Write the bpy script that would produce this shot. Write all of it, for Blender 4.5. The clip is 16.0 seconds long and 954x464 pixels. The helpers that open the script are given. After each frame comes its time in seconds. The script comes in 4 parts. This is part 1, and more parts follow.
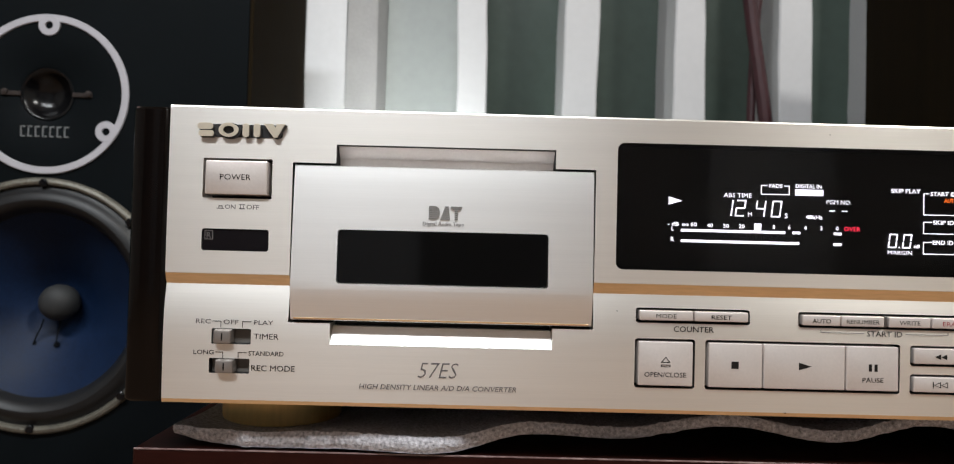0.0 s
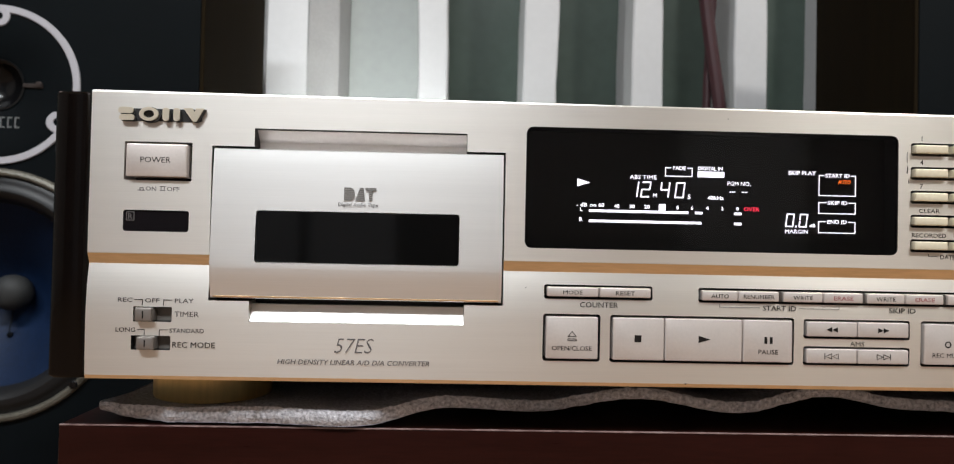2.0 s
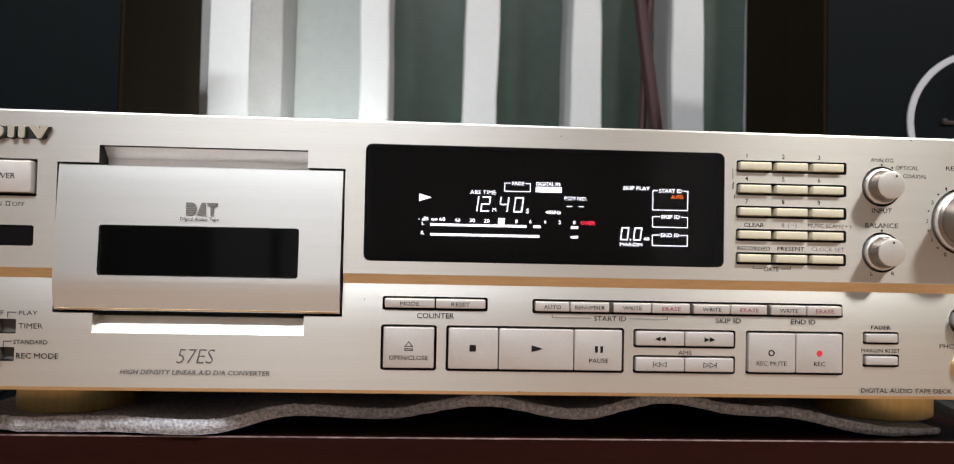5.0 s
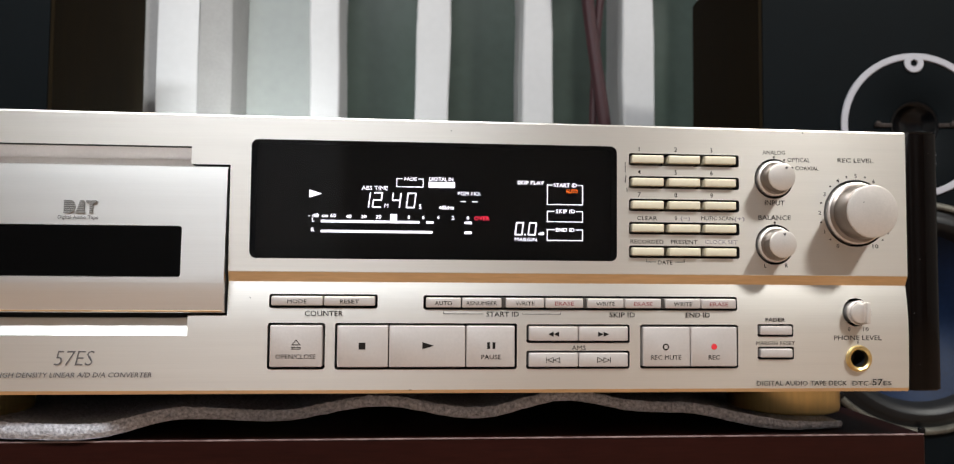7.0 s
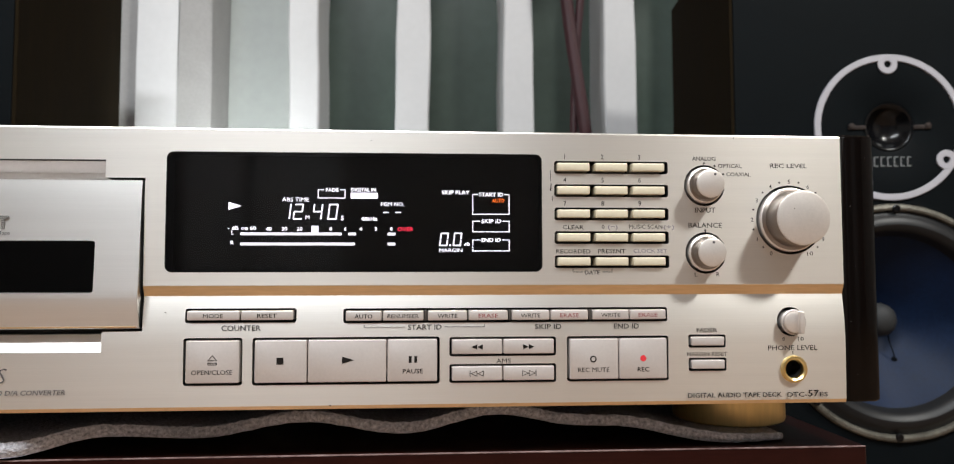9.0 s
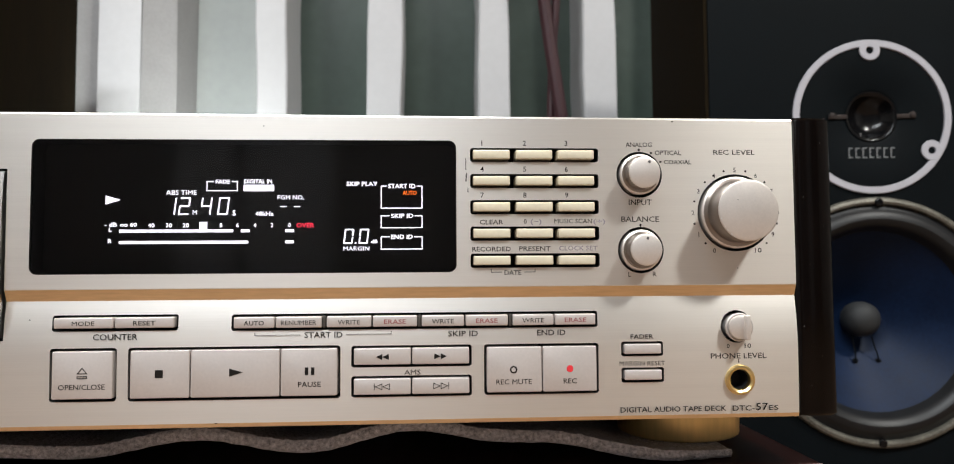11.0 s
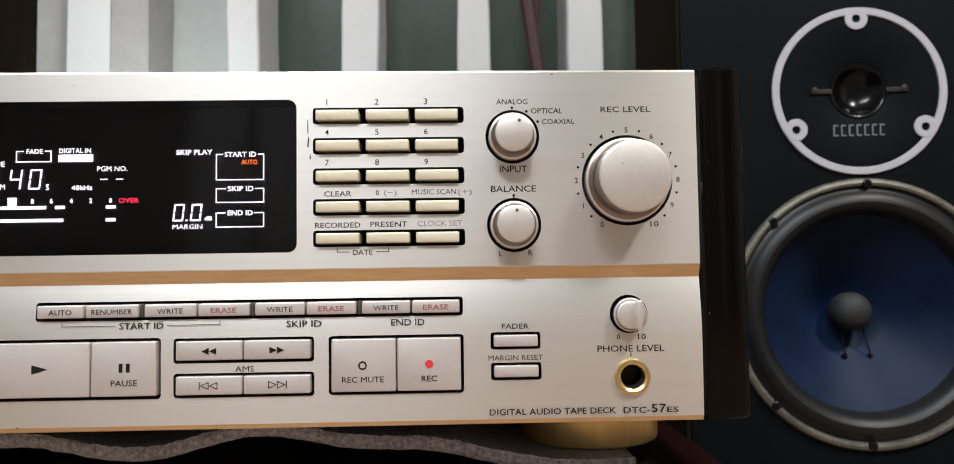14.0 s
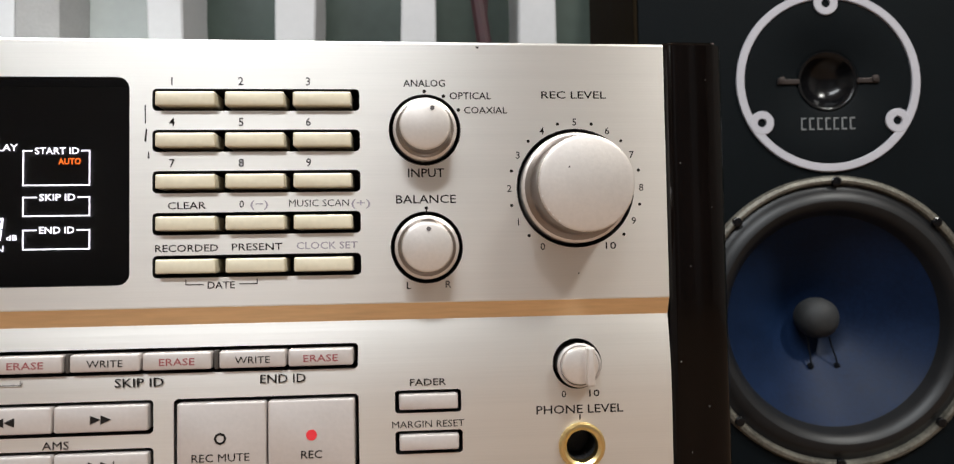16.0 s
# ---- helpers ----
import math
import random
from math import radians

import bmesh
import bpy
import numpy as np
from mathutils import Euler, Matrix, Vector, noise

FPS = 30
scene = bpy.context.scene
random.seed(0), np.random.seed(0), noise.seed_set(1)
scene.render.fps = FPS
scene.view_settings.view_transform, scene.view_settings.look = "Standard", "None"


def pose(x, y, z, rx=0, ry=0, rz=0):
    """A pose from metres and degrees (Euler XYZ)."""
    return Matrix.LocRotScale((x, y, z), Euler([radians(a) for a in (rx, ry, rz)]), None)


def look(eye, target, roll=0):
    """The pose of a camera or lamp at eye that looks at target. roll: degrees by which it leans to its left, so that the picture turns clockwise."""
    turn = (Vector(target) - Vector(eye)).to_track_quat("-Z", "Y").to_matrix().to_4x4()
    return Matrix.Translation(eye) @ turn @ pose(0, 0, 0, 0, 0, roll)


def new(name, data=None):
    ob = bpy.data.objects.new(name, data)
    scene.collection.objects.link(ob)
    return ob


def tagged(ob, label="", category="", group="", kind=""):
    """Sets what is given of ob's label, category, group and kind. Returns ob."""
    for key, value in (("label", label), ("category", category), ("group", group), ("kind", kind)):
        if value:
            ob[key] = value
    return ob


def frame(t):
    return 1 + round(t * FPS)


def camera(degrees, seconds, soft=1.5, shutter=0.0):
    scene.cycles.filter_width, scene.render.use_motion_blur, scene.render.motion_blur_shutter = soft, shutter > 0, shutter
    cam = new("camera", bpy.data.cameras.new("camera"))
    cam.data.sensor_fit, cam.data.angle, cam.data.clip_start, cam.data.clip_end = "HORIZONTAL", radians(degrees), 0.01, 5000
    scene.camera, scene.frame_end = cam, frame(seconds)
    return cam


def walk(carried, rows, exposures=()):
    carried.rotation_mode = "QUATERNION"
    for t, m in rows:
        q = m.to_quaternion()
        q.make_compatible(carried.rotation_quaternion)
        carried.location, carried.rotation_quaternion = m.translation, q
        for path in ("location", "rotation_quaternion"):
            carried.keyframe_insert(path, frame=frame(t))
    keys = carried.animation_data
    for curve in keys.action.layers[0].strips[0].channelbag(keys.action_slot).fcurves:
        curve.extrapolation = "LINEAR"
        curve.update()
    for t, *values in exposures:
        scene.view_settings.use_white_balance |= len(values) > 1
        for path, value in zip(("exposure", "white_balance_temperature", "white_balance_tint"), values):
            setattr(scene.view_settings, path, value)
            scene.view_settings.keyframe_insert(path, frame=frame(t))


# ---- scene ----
cam = camera(65.74, 16.0, soft=1.0)
PATH = [
    (0, (0.11180, -0.26943, 0.07799), (0.1213, 1.7300, 0.1265), 1.43),
    (0.5, (0.11798, -0.28048, 0.08222), (0.1497, 1.7186, 0.1323), 1.72),
    (1, (0.12156, -0.28184, 0.07889), (0.1579, 1.7175, 0.1145), 1.07),
    (1.5, (0.13009, -0.28098, 0.07592), (0.1935, 1.7175, 0.1225), 1.31),
    (2, (0.13748, -0.28070, 0.07241), (0.1965, 1.7181, 0.1110), 1.20),
    (2.5, (0.14810, -0.28435, 0.06817), (0.1903, 1.7139, 0.1415), 1.59),
    (3, (0.15636, -0.28771, 0.07123), (0.1971, 1.7105, 0.1456), 1.61),
    (3.5, (0.16444, -0.28938, 0.07267), (0.2060, 1.7085, 0.1542), 1.70),
    (4, (0.17397, -0.29167, 0.07652), (0.2255, 1.7063, 0.1500), 1.70),
    (4.5, (0.18335, -0.29216, 0.07631), (0.2555, 1.7056, 0.1387), 1.20),
    (5, (0.19443, -0.29314, 0.07592), (0.2916, 1.7037, 0.1340), 1.15),
    (7.5, (0.23644, -0.29075, 0.06767), (0.3882, 1.7006, 0.1751), 0.40),
    (8, (0.24344, -0.28951, 0.06724), (0.3905, 1.7020, 0.1786), 0.35),
    (8.5, (0.25664, -0.28654, 0.06788), (0.4047, 1.7049, 0.1795), -0.18),
    (9, (0.26456, -0.28764, 0.07142), (0.3922, 1.7051, 0.1848), -0.11),
    (11.5, (0.31244, -0.24858, 0.07233), (0.4338, 1.7450, 0.1763), -0.57),
    (12, (0.32604, -0.24076, 0.06929), (0.4495, 1.7529, 0.1687), -1.05),
    (12.5, (0.33783, -0.23678, 0.06812), (0.4499, 1.7578, 0.1642), -0.79),
    (13, (0.34628, -0.23446, 0.06738), (0.4253, 1.7615, 0.1674), -0.90),
    (13.5, (0.35171, -0.23154, 0.06696), (0.4133, 1.7649, 0.1694), -0.93),
    (14, (0.35720, -0.22321, 0.06600), (0.4089, 1.7734, 0.1699), -0.83),
    (14.5, (0.36338, -0.20865, 0.06310), (0.4350, 1.7876, 0.1632), -0.89),
    (15, (0.36448, -0.19213, 0.06944), (0.4671, 1.8031, 0.1625), -0.99),
    (15.5, (0.36685, -0.17994, 0.07432), (0.4996, 1.8139, 0.1566), -0.73),
    (16, (0.37154, -0.16903, 0.07654), (0.5400, 1.8224, 0.1520), -0.98),
]
cam.data.dof.use_dof, cam.data.dof.focus_distance, cam.data.dof.aperture_fstop = True, 0.218, cam.data.lens / 0.95
walk(cam, [(t, look(eye, target, roll)) for t, eye, target, roll in PATH],
     exposures=[(0, -0.12), (1, -0.12), (2.5, -0.06), (5, 0), (16, 0)])

# ---- light ----
world = bpy.data.worlds.new("world")
scene.world = world
world.use_nodes = True
world.node_tree.nodes["Background"].inputs[0].default_value = (0.75, 0.85, 1.0, 1)
world.node_tree.nodes["Background"].inputs[1].default_value = 0.05
scene.view_settings.exposure = 0.0


def lamp(name, at, target, size, size_y, watts, colour):
    data = bpy.data.lights.new(name, "AREA")
    data.shape, data.size, data.size_y, data.energy, data.color = "RECTANGLE", size, size_y, watts, colour
    ob = new(name, data)
    ob.matrix_world = look(at, target)
    return ob


lamp("ceiling_lamp", (1.6, -1.15, 2.1), (1.6, -1.15, 0), 0.28, 0.28, 65, (0.97, 0.965, 0.92))
lamp("ceiling_lamp", (-0.35, -1.5, 2.1), (-0.35, -1.5, 0), 1.7, 0.35, 103, (0.92, 0.967, 1.0))
# added fill spot without a known fixture, brightens the white post
spot = bpy.data.lights.new("post_fill_spot", "SPOT")
spot.energy, spot.spot_size, spot.spot_blend, spot.shadow_soft_size, spot.color = 58, radians(10.5), 1.0, 0.03, (0.98, 0.99, 1.0)
new("post_fill_spot", spot).matrix_world = look((0.12, -0.35, 2.1), (-0.02, 0.66, 0.27))

# a small lamp stands low behind the deck and lights the wall and slats from below
lamp("low_lamp", (0.035, 0.55, 0.10), (0.03, 0.75, 0.18), 0.05, 0.05, 0.95, (0.93, 1.0, 0.98))


# ---- materials ----
def material(name, base, rough=0.5, metal=0.0, vary=0.0, scale=40.0, bump=0.0, bump_scale=300.0, stretch=(1, 1, 1), spec=0.5,
             coat=0.0, aniso=0.0, second=None):
    """Principled surface with two scales of noise in colour and roughness, and fine relief."""
    m = bpy.data.materials.new(name)
    m.use_nodes = True
    nt = m.node_tree
    b = nt.nodes["Principled BSDF"]
    b.inputs["Base Color"].default_value = (*base, 1)
    b.inputs["Roughness"].default_value = rough
    b.inputs["Metallic"].default_value = metal
    b.inputs["Specular IOR Level"].default_value = spec
    b.inputs["Coat Weight"].default_value = coat
    b.inputs["Anisotropic"].default_value = aniso
    if aniso:
        up = nt.nodes.new("ShaderNodeCombineXYZ")
        up.inputs[2].default_value = 1.0
        nt.links.new(up.outputs[0], b.inputs["Tangent"])
    if not (vary or bump):
        return m
    co = nt.nodes.new("ShaderNodeTexCoord")
    mp = nt.nodes.new("ShaderNodeMapping")
    mp.inputs["Scale"].default_value = stretch
    nt.links.new(co.outputs["Object"], mp.inputs["Vector"])
    if vary:
        n1, n2 = nt.nodes.new("ShaderNodeTexNoise"), nt.nodes.new("ShaderNodeTexNoise")
        n1.inputs["Scale"].default_value, n2.inputs["Scale"].default_value = scale, scale * 11
        n1.inputs["Detail"].default_value = n2.inputs["Detail"].default_value = 4
        for n in (n1, n2):
            nt.links.new(mp.outputs[0], n.inputs["Vector"])
        add = nt.nodes.new("ShaderNodeMath")
        add.operation = "ADD"
        nt.links.new(n1.outputs[0], add.inputs[0])
        nt.links.new(n2.outputs[0], add.inputs[1])
        half = nt.nodes.new("ShaderNodeMath")
        half.operation = "MULTIPLY"
        half.inputs[1].default_value = 0.5
        nt.links.new(add.outputs[0], half.inputs[0])
        ramp = nt.nodes.new("ShaderNodeValToRGB")
        low = second or tuple(c * (1 - vary) for c in base)
        high = base if second else tuple(min(1, c * (1 + vary)) for c in base)
        ramp.color_ramp.elements[0].color, ramp.color_ramp.elements[1].color = (*low, 1), (*high, 1)
        ramp.color_ramp.elements[0].position, ramp.color_ramp.elements[1].position = 0.35, 0.65
        nt.links.new(half.outputs[0], ramp.inputs[0])
        nt.links.new(ramp.outputs[0], b.inputs["Base Color"])
        rr = nt.nodes.new("ShaderNodeMapRange")
        rr.inputs["To Min"].default_value, rr.inputs["To Max"].default_value = max(0.02, rough * (1 - vary)), min(1, rough * (1 + vary))
        nt.links.new(half.outputs[0], rr.inputs["Value"])
        nt.links.new(rr.outputs[0], b.inputs["Roughness"])
    if bump:
        nb = nt.nodes.new("ShaderNodeTexNoise")
        nb.inputs["Scale"].default_value, nb.inputs["Detail"].default_value = bump_scale, 3
        nt.links.new(mp.outputs[0], nb.inputs["Vector"])
        bp = nt.nodes.new("ShaderNodeBump")
        bp.inputs["Strength"].default_value, bp.inputs["Distance"].default_value = bump, 0.0005
        nt.links.new(nb.outputs[0], bp.inputs["Height"])
        nt.links.new(bp.outputs[0], b.inputs["Normal"])
    return m


def glowing(name, colour, strength):
    m = bpy.data.materials.new(name)
    m.use_nodes = True
    b = m.node_tree.nodes["Principled BSDF"]
    b.inputs["Base Color"].default_value = (0.02, 0.02, 0.02, 1)
    b.inputs["Emission Color"].default_value = (*colour, 1)
    b.inputs["Emission Strength"].default_value = strength
    return m


def smoked_glass(name, tint, ior=1.38):
    """A thin tinted pane: clear inside, with a Fresnel gloss."""
    m = bpy.data.materials.new(name)
    m.use_nodes = True
    nt = m.node_tree
    nt.nodes.remove(nt.nodes["Principled BSDF"])
    clear, gloss, mix, fr = (nt.nodes.new("ShaderNode" + k) for k in ("BsdfTransparent", "BsdfGlossy", "MixShader", "Fresnel"))
    clear.inputs[0].default_value = (*tint, 1)
    gloss.inputs["Roughness"].default_value = 0.06
    fr.inputs["IOR"].default_value = ior
    nt.links.new(fr.outputs[0], mix.inputs[0])
    nt.links.new(clear.outputs[0], mix.inputs[1])
    nt.links.new(gloss.outputs[0], mix.inputs[2])
    nt.links.new(mix.outputs[0], nt.nodes["Material Output"].inputs[0])
    return m


BRUSHED = material("brushed_champagne_aluminium", (0.81, 0.785, 0.745), 0.37, 1.0, 0.025, 60, 0.035, 260, (0.06, 1, 5), aniso=0.75)
DOOR_METAL = material("brushed_door_aluminium", (0.81, 0.80, 0.785), 0.35, 1.0, 0.02, 60, 0.03, 260, (0.06, 1, 5), aniso=0.7)
GOLD_EDGE = material("gold_anodised_step", (0.80, 0.57, 0.33), 0.34, 1.0, 0.10, 22, 0.03, 260, (0.5, 1, 5))
BUTTON = material("taupe_button_lacquer", (0.60, 0.55, 0.525), 0.42, 0.55, 0.04, 90, 0.05, 900)
KEY = material("ivory_key_plastic", (0.65, 0.59, 0.45), 0.4, 0.25, 0.05, 90, 0.03, 900)
# knob metal darkened: the shade on the knob sides is in this colour
KNOB_SHADED = material("shaded_knob_side", (0.27, 0.23, 0.205), 0.33, 0.95, 0.06, 200, 0.04, 900)
KNOB = material("satin_knob_aluminium", (0.74, 0.69, 0.65), 0.4, 0.75, 0.04, 120, 0.06, 1200)
BLACK = material("matt_black_plastic", (0.012, 0.012, 0.013), 0.6, 0, 0.2, 60)
CASE = material("black_painted_steel", (0.02, 0.02, 0.022), 0.45, 0, 0.2, 80, 0.1, 700)
ROSEWOOD = material("dark_lacquered_rosewood", (0.0025, 0.0015, 0.0012), 0.11, 0, 0.4, 30, 0.02, 150, (9, 9, 1), spec=0.16)
INK = material("dark_printed_ink", (0.012, 0.010, 0.009), 0.7, spec=0.1)
GREY_INK = material("grey_printed_ink", (0.11, 0.10, 0.10), 0.7, spec=0.15)
RED_INK = material("red_printed_ink", (0.27, 0.07, 0.075), 0.6)
RED_DOT = material("red_record_dot", (0.62, 0.03, 0.04), 0.45)
GOLD = material("polished_brass", (0.83, 0.62, 0.28), 0.3, 1.0, 0.06, 90)
FOOT_GOLD = material("satin_gold_foot", (0.92, 0.68, 0.30), 0.38, 0.75, 0.08, 60, 0.05, 500, (1, 1, 0.1))
LOGO_METAL = material("bright_logo_metal", (0.80, 0.73, 0.60), 0.45, 1.0, 0.05, 200)
WINDOW_GLASS = smoked_glass("smoked_window", (0.10, 0.10, 0.10), 1.5)
DISPLAY_GLASS = smoked_glass("smoked_display_glass", (0.75, 0.75, 0.75))
LIT = glowing("lit_white_segment", (0.93, 0.90, 1.0), 4.0)
LIT_RED = glowing("lit_red_segment", (1.0, 0.04, 0.09), 2.6)
LIT_ORANGE = glowing("lit_orange_segment", (1.0, 0.17, 0.02), 3.0)
FOAM = material("grey_packing_foam", (0.43, 0.42, 0.445), 0.55, 0, 0.7, 800, 1.0, 1000, spec=0.3)
STAND_WOOD = material("dark_mahogany_lacquer", (0.016, 0.0038, 0.0027), 0.3, 0, 0.25, 14, 0.05, 120, (0.5, 6, 6), spec=0.1)
# pale patches hold both the edge wear and the edge's bright highlight
SCUFFED_GLINT = material("worn_mahogany_highlight", (0.34, 0.25, 0.24), 0.35, 0, 0.5, 17, 0.2, 400, (1, 1, 1), second=(0.07, 0.03, 0.028))
BAFFLE = material("blue_black_baffle", (0.0015, 0.0029, 0.0039), 0.6, 0, 0.18, 30, 0.15, 500, spec=0.08)
RING = material("grey_white_ring", (0.38, 0.372, 0.405), 0.5, 0, 0.06, 60)
FRAME = material("worn_cast_frame", (0.12, 0.112, 0.092), 0.42, 0.45, 0.5, 40, 0.25, 300)
RUBBER = material("black_rubber_surround", (0.009, 0.0092, 0.010), 0.42, 0, 0.2, 60, spec=0.28)
CONE = material("blue_grey_cone", (0.0038, 0.0113, 0.034), 0.5, 0, 0.25, 30, 0.15, 500, spec=0.14)
LEAD = material("dark_tinsel_lead", (0.004, 0.005, 0.007), 0.8, spec=0.1)
CAP = material("grey_dust_cap", (0.015, 0.016, 0.017), 0.7, 0, 0.2, 90, 0.3, 700)
GLOSS_BLACK = material("glossy_black_dome", (0.003, 0.003, 0.0035), 0.2, spec=0.22)
SENSOR = material("dark_sensor_window", (0.006, 0.005, 0.006), 0.12, spec=0.2)
PALE_LETTER = material("pale_grey_print", (0.15, 0.155, 0.16), 0.6)
LILAC_INK = material("pale_lilac_ink", (0.30, 0.27, 0.31), 0.7, spec=0.15)
WHITE_SLAT = material("white_slat_paint", (0.53, 0.523, 0.53), 0.5, 0, 0.03, 12, 0.1, 200)
GREEN_WALL = material("grey_green_wall_paint", (0.048, 0.068, 0.056), 0.3, 0, 0.12, 6, 0.05, 150)
# paler wall green: the bright light on the left gap is painted in
LIT_WALL = material("lit_grey_green_wall", (0.31, 0.325, 0.312), 0.35, 0, 0.06, 6, 0.05, 150)
WALNUT = material("brown_walnut_veneer", (0.013, 0.009, 0.0046), 0.9, 0, 0.3, 9, 0.1, 120, (6, 6, 0.5), spec=0.03)
SLIDER = material("grey_brushed_slider", (0.24, 0.215, 0.20), 0.4, 0.7, 0.06, 200)
GREY_FABRIC = material("grey_fabric", (0.30, 0.292, 0.288), 0.85, 0, 0.08, 30, 0.3, 700)
CABLE = material("dark_red_cable", (0.032, 0.004, 0.007), 0.6, 0, 0.2, 90)
WALL = material("grey_beige_wall_paint", (0.34, 0.32, 0.30), 0.8, 0, 0.04, 3, 0.1, 90)
DARK_WALL = material("dark_grey_brown_wall", (0.09, 0.085, 0.085), 0.7, 0, 0.1, 3, 0.1, 90)
PALE_DOOR = material("pale_cupboard_paint", (0.24, 0.24, 0.25), 0.6, 0, 0.05, 4)
CEILING = material("white_ceiling_paint", (0.8, 0.79, 0.77), 0.85, 0, 0.03, 3)
FLOOR = material("warm_wood_floor", (0.20, 0.12, 0.07), 0.4, 0, 0.3, 5, 0.1, 60, (1, 8, 1))

# ---- mesh helpers ----
MM = 0.001


def link_mesh(name, bm, mat, parent=None, label="", smooth=False):
    me = bpy.data.meshes.new(name)
    bmesh.ops.recalc_face_normals(bm, faces=bm.faces)
    bm.to_mesh(me)
    bm.free()
    me.materials.append(mat)
    if smooth:
        me.polygons.foreach_set("use_smooth", [True] * len(me.polygons))
        me.set_sharp_from_angle(angle=radians(32))
    ob = new(name, me)
    if parent:
        ob.parent = parent
    if label:
        tagged(ob, label)
    return ob


part = link_mesh


def thing(name, label, category, at=(0, 0, 0), group="", kind=""):
    ob = new(name)
    ob.location = at
    ob.empty_display_size = 0.02
    return tagged(ob, label, category, group, kind)


def rounded(x0, x1, z0, z1, r, n=4):
    """Outline of a rounded rectangle, counter-clockwise seen from the front, in mm."""
    r = max(0.001, min(r, (x1 - x0) / 2 - 0.001, (z1 - z0) / 2 - 0.001))
    out = []
    for cx, cz, a in ((x1 - r, z1 - r, 0), (x0 + r, z1 - r, 90), (x0 + r, z0 + r, 180), (x1 - r, z0 + r, 270)):
        for k in range(n + 1):
            t = radians(a + 90 * k / n)
            out.append((cx + r * math.cos(t), cz + r * math.sin(t)))
    return out


def loft(rings, bm=None, caps=True):
    """Joins closed rings of equal count, in mm."""
    bm = bm or bmesh.new()
    rows = [[bm.verts.new((x * MM, y * MM, z * MM)) for x, y, z in ring] for ring in rings]
    for a, b in zip(rows, rows[1:]):
        for k in range(len(a)):
            bm.faces.new((a[k - 1], a[k], b[k], b[k - 1]))
    if caps:
        bm.faces.new(rows[0])
        bm.faces.new(rows[-1][::-1])
    return bm


def plate(x0, x1, z0, z1, front, back, r=0.8, bevel=0.4, bm=None, n=4):
    """A slab in the xz plane with a softened front edge."""
    rings = [[(x, back, z) for x, z in rounded(x0, x1, z0, z1, r, n)]]
    for inset, y in ((0, front + bevel), (bevel * 0.3, front + bevel * 0.3), (bevel, front)) if bevel else ((0, front),):
        rings.append([(x, y, z) for x, z in rounded(x0 + inset, x1 - inset, z0 + inset, z1 - inset, max(r - inset, 0.01), n)])
    return loft(rings, bm)


def lathe(profile, cx, cz, seg=48, bm=None, caps=True):
    """Turns (radius, y) pairs about an axis along y, in mm."""
    rings = []
    for rad, y in profile:
        rings.append([(cx + rad * math.cos(2 * math.pi * k / seg), y, cz + rad * math.sin(2 * math.pi * k / seg)) for k in range(seg)])
    return loft(rings, bm, caps)


def box(x0, x1, y0, y1, z0, z1, bm=None, bevel=0.0):
    bm2 = bmesh.new()
    bmesh.ops.create_cube(bm2, size=1)
    for v in bm2.verts:
        v.co = Vector(((x0 + x1) / 2 + v.co.x * (x1 - x0), (y0 + y1) / 2 + v.co.y * (y1 - y0), (z0 + z1) / 2 + v.co.z * (z1 - z0))) * MM
    if bevel:
        bmesh.ops.bevel(bm2, geom=bm2.edges[:], offset=bevel * MM, segments=3, affect="EDGES", profile=0.5)
    if bm is None:
        return bm2
    me = bpy.data.meshes.new("t")
    bm2.to_mesh(me)
    bm2.free()
    bm.from_mesh(me)
    bpy.data.meshes.remove(me)
    return bm


def tube(points, radius, bm=None, seg=10):
    """A round tube along points, in mm."""
    rings = []
    for k, p in enumerate(points):
        a, b = Vector(points[max(k - 1, 0)]), Vector(points[min(k + 1, len(points) - 1)])
        d = (b - a).normalized()
        u = d.cross(Vector((0.3, 1, 0.2))).normalized()
        v = d.cross(u)
        rings.append([tuple(Vector(p) + radius * (math.cos(2 * math.pi * j / seg) * u + math.sin(2 * math.pi * j / seg) * v)) for j in range(seg)])
    return loft(rings, bm)


def carve(ob, cutter):
    """Cuts one mesh object by another and bakes the result."""
    mod = ob.modifiers.new("cut", "BOOLEAN")
    mod.object, mod.operation, mod.solver = cutter, "DIFFERENCE", "EXACT"
    dg = bpy.context.evaluated_depsgraph_get()
    me = bpy.data.meshes.new_from_object(ob.evaluated_get(dg))
    ob.modifiers.clear()
    old, ob.data = ob.data, me
    bpy.data.meshes.remove(old)
    bpy.data.objects.remove(cutter)
    return ob


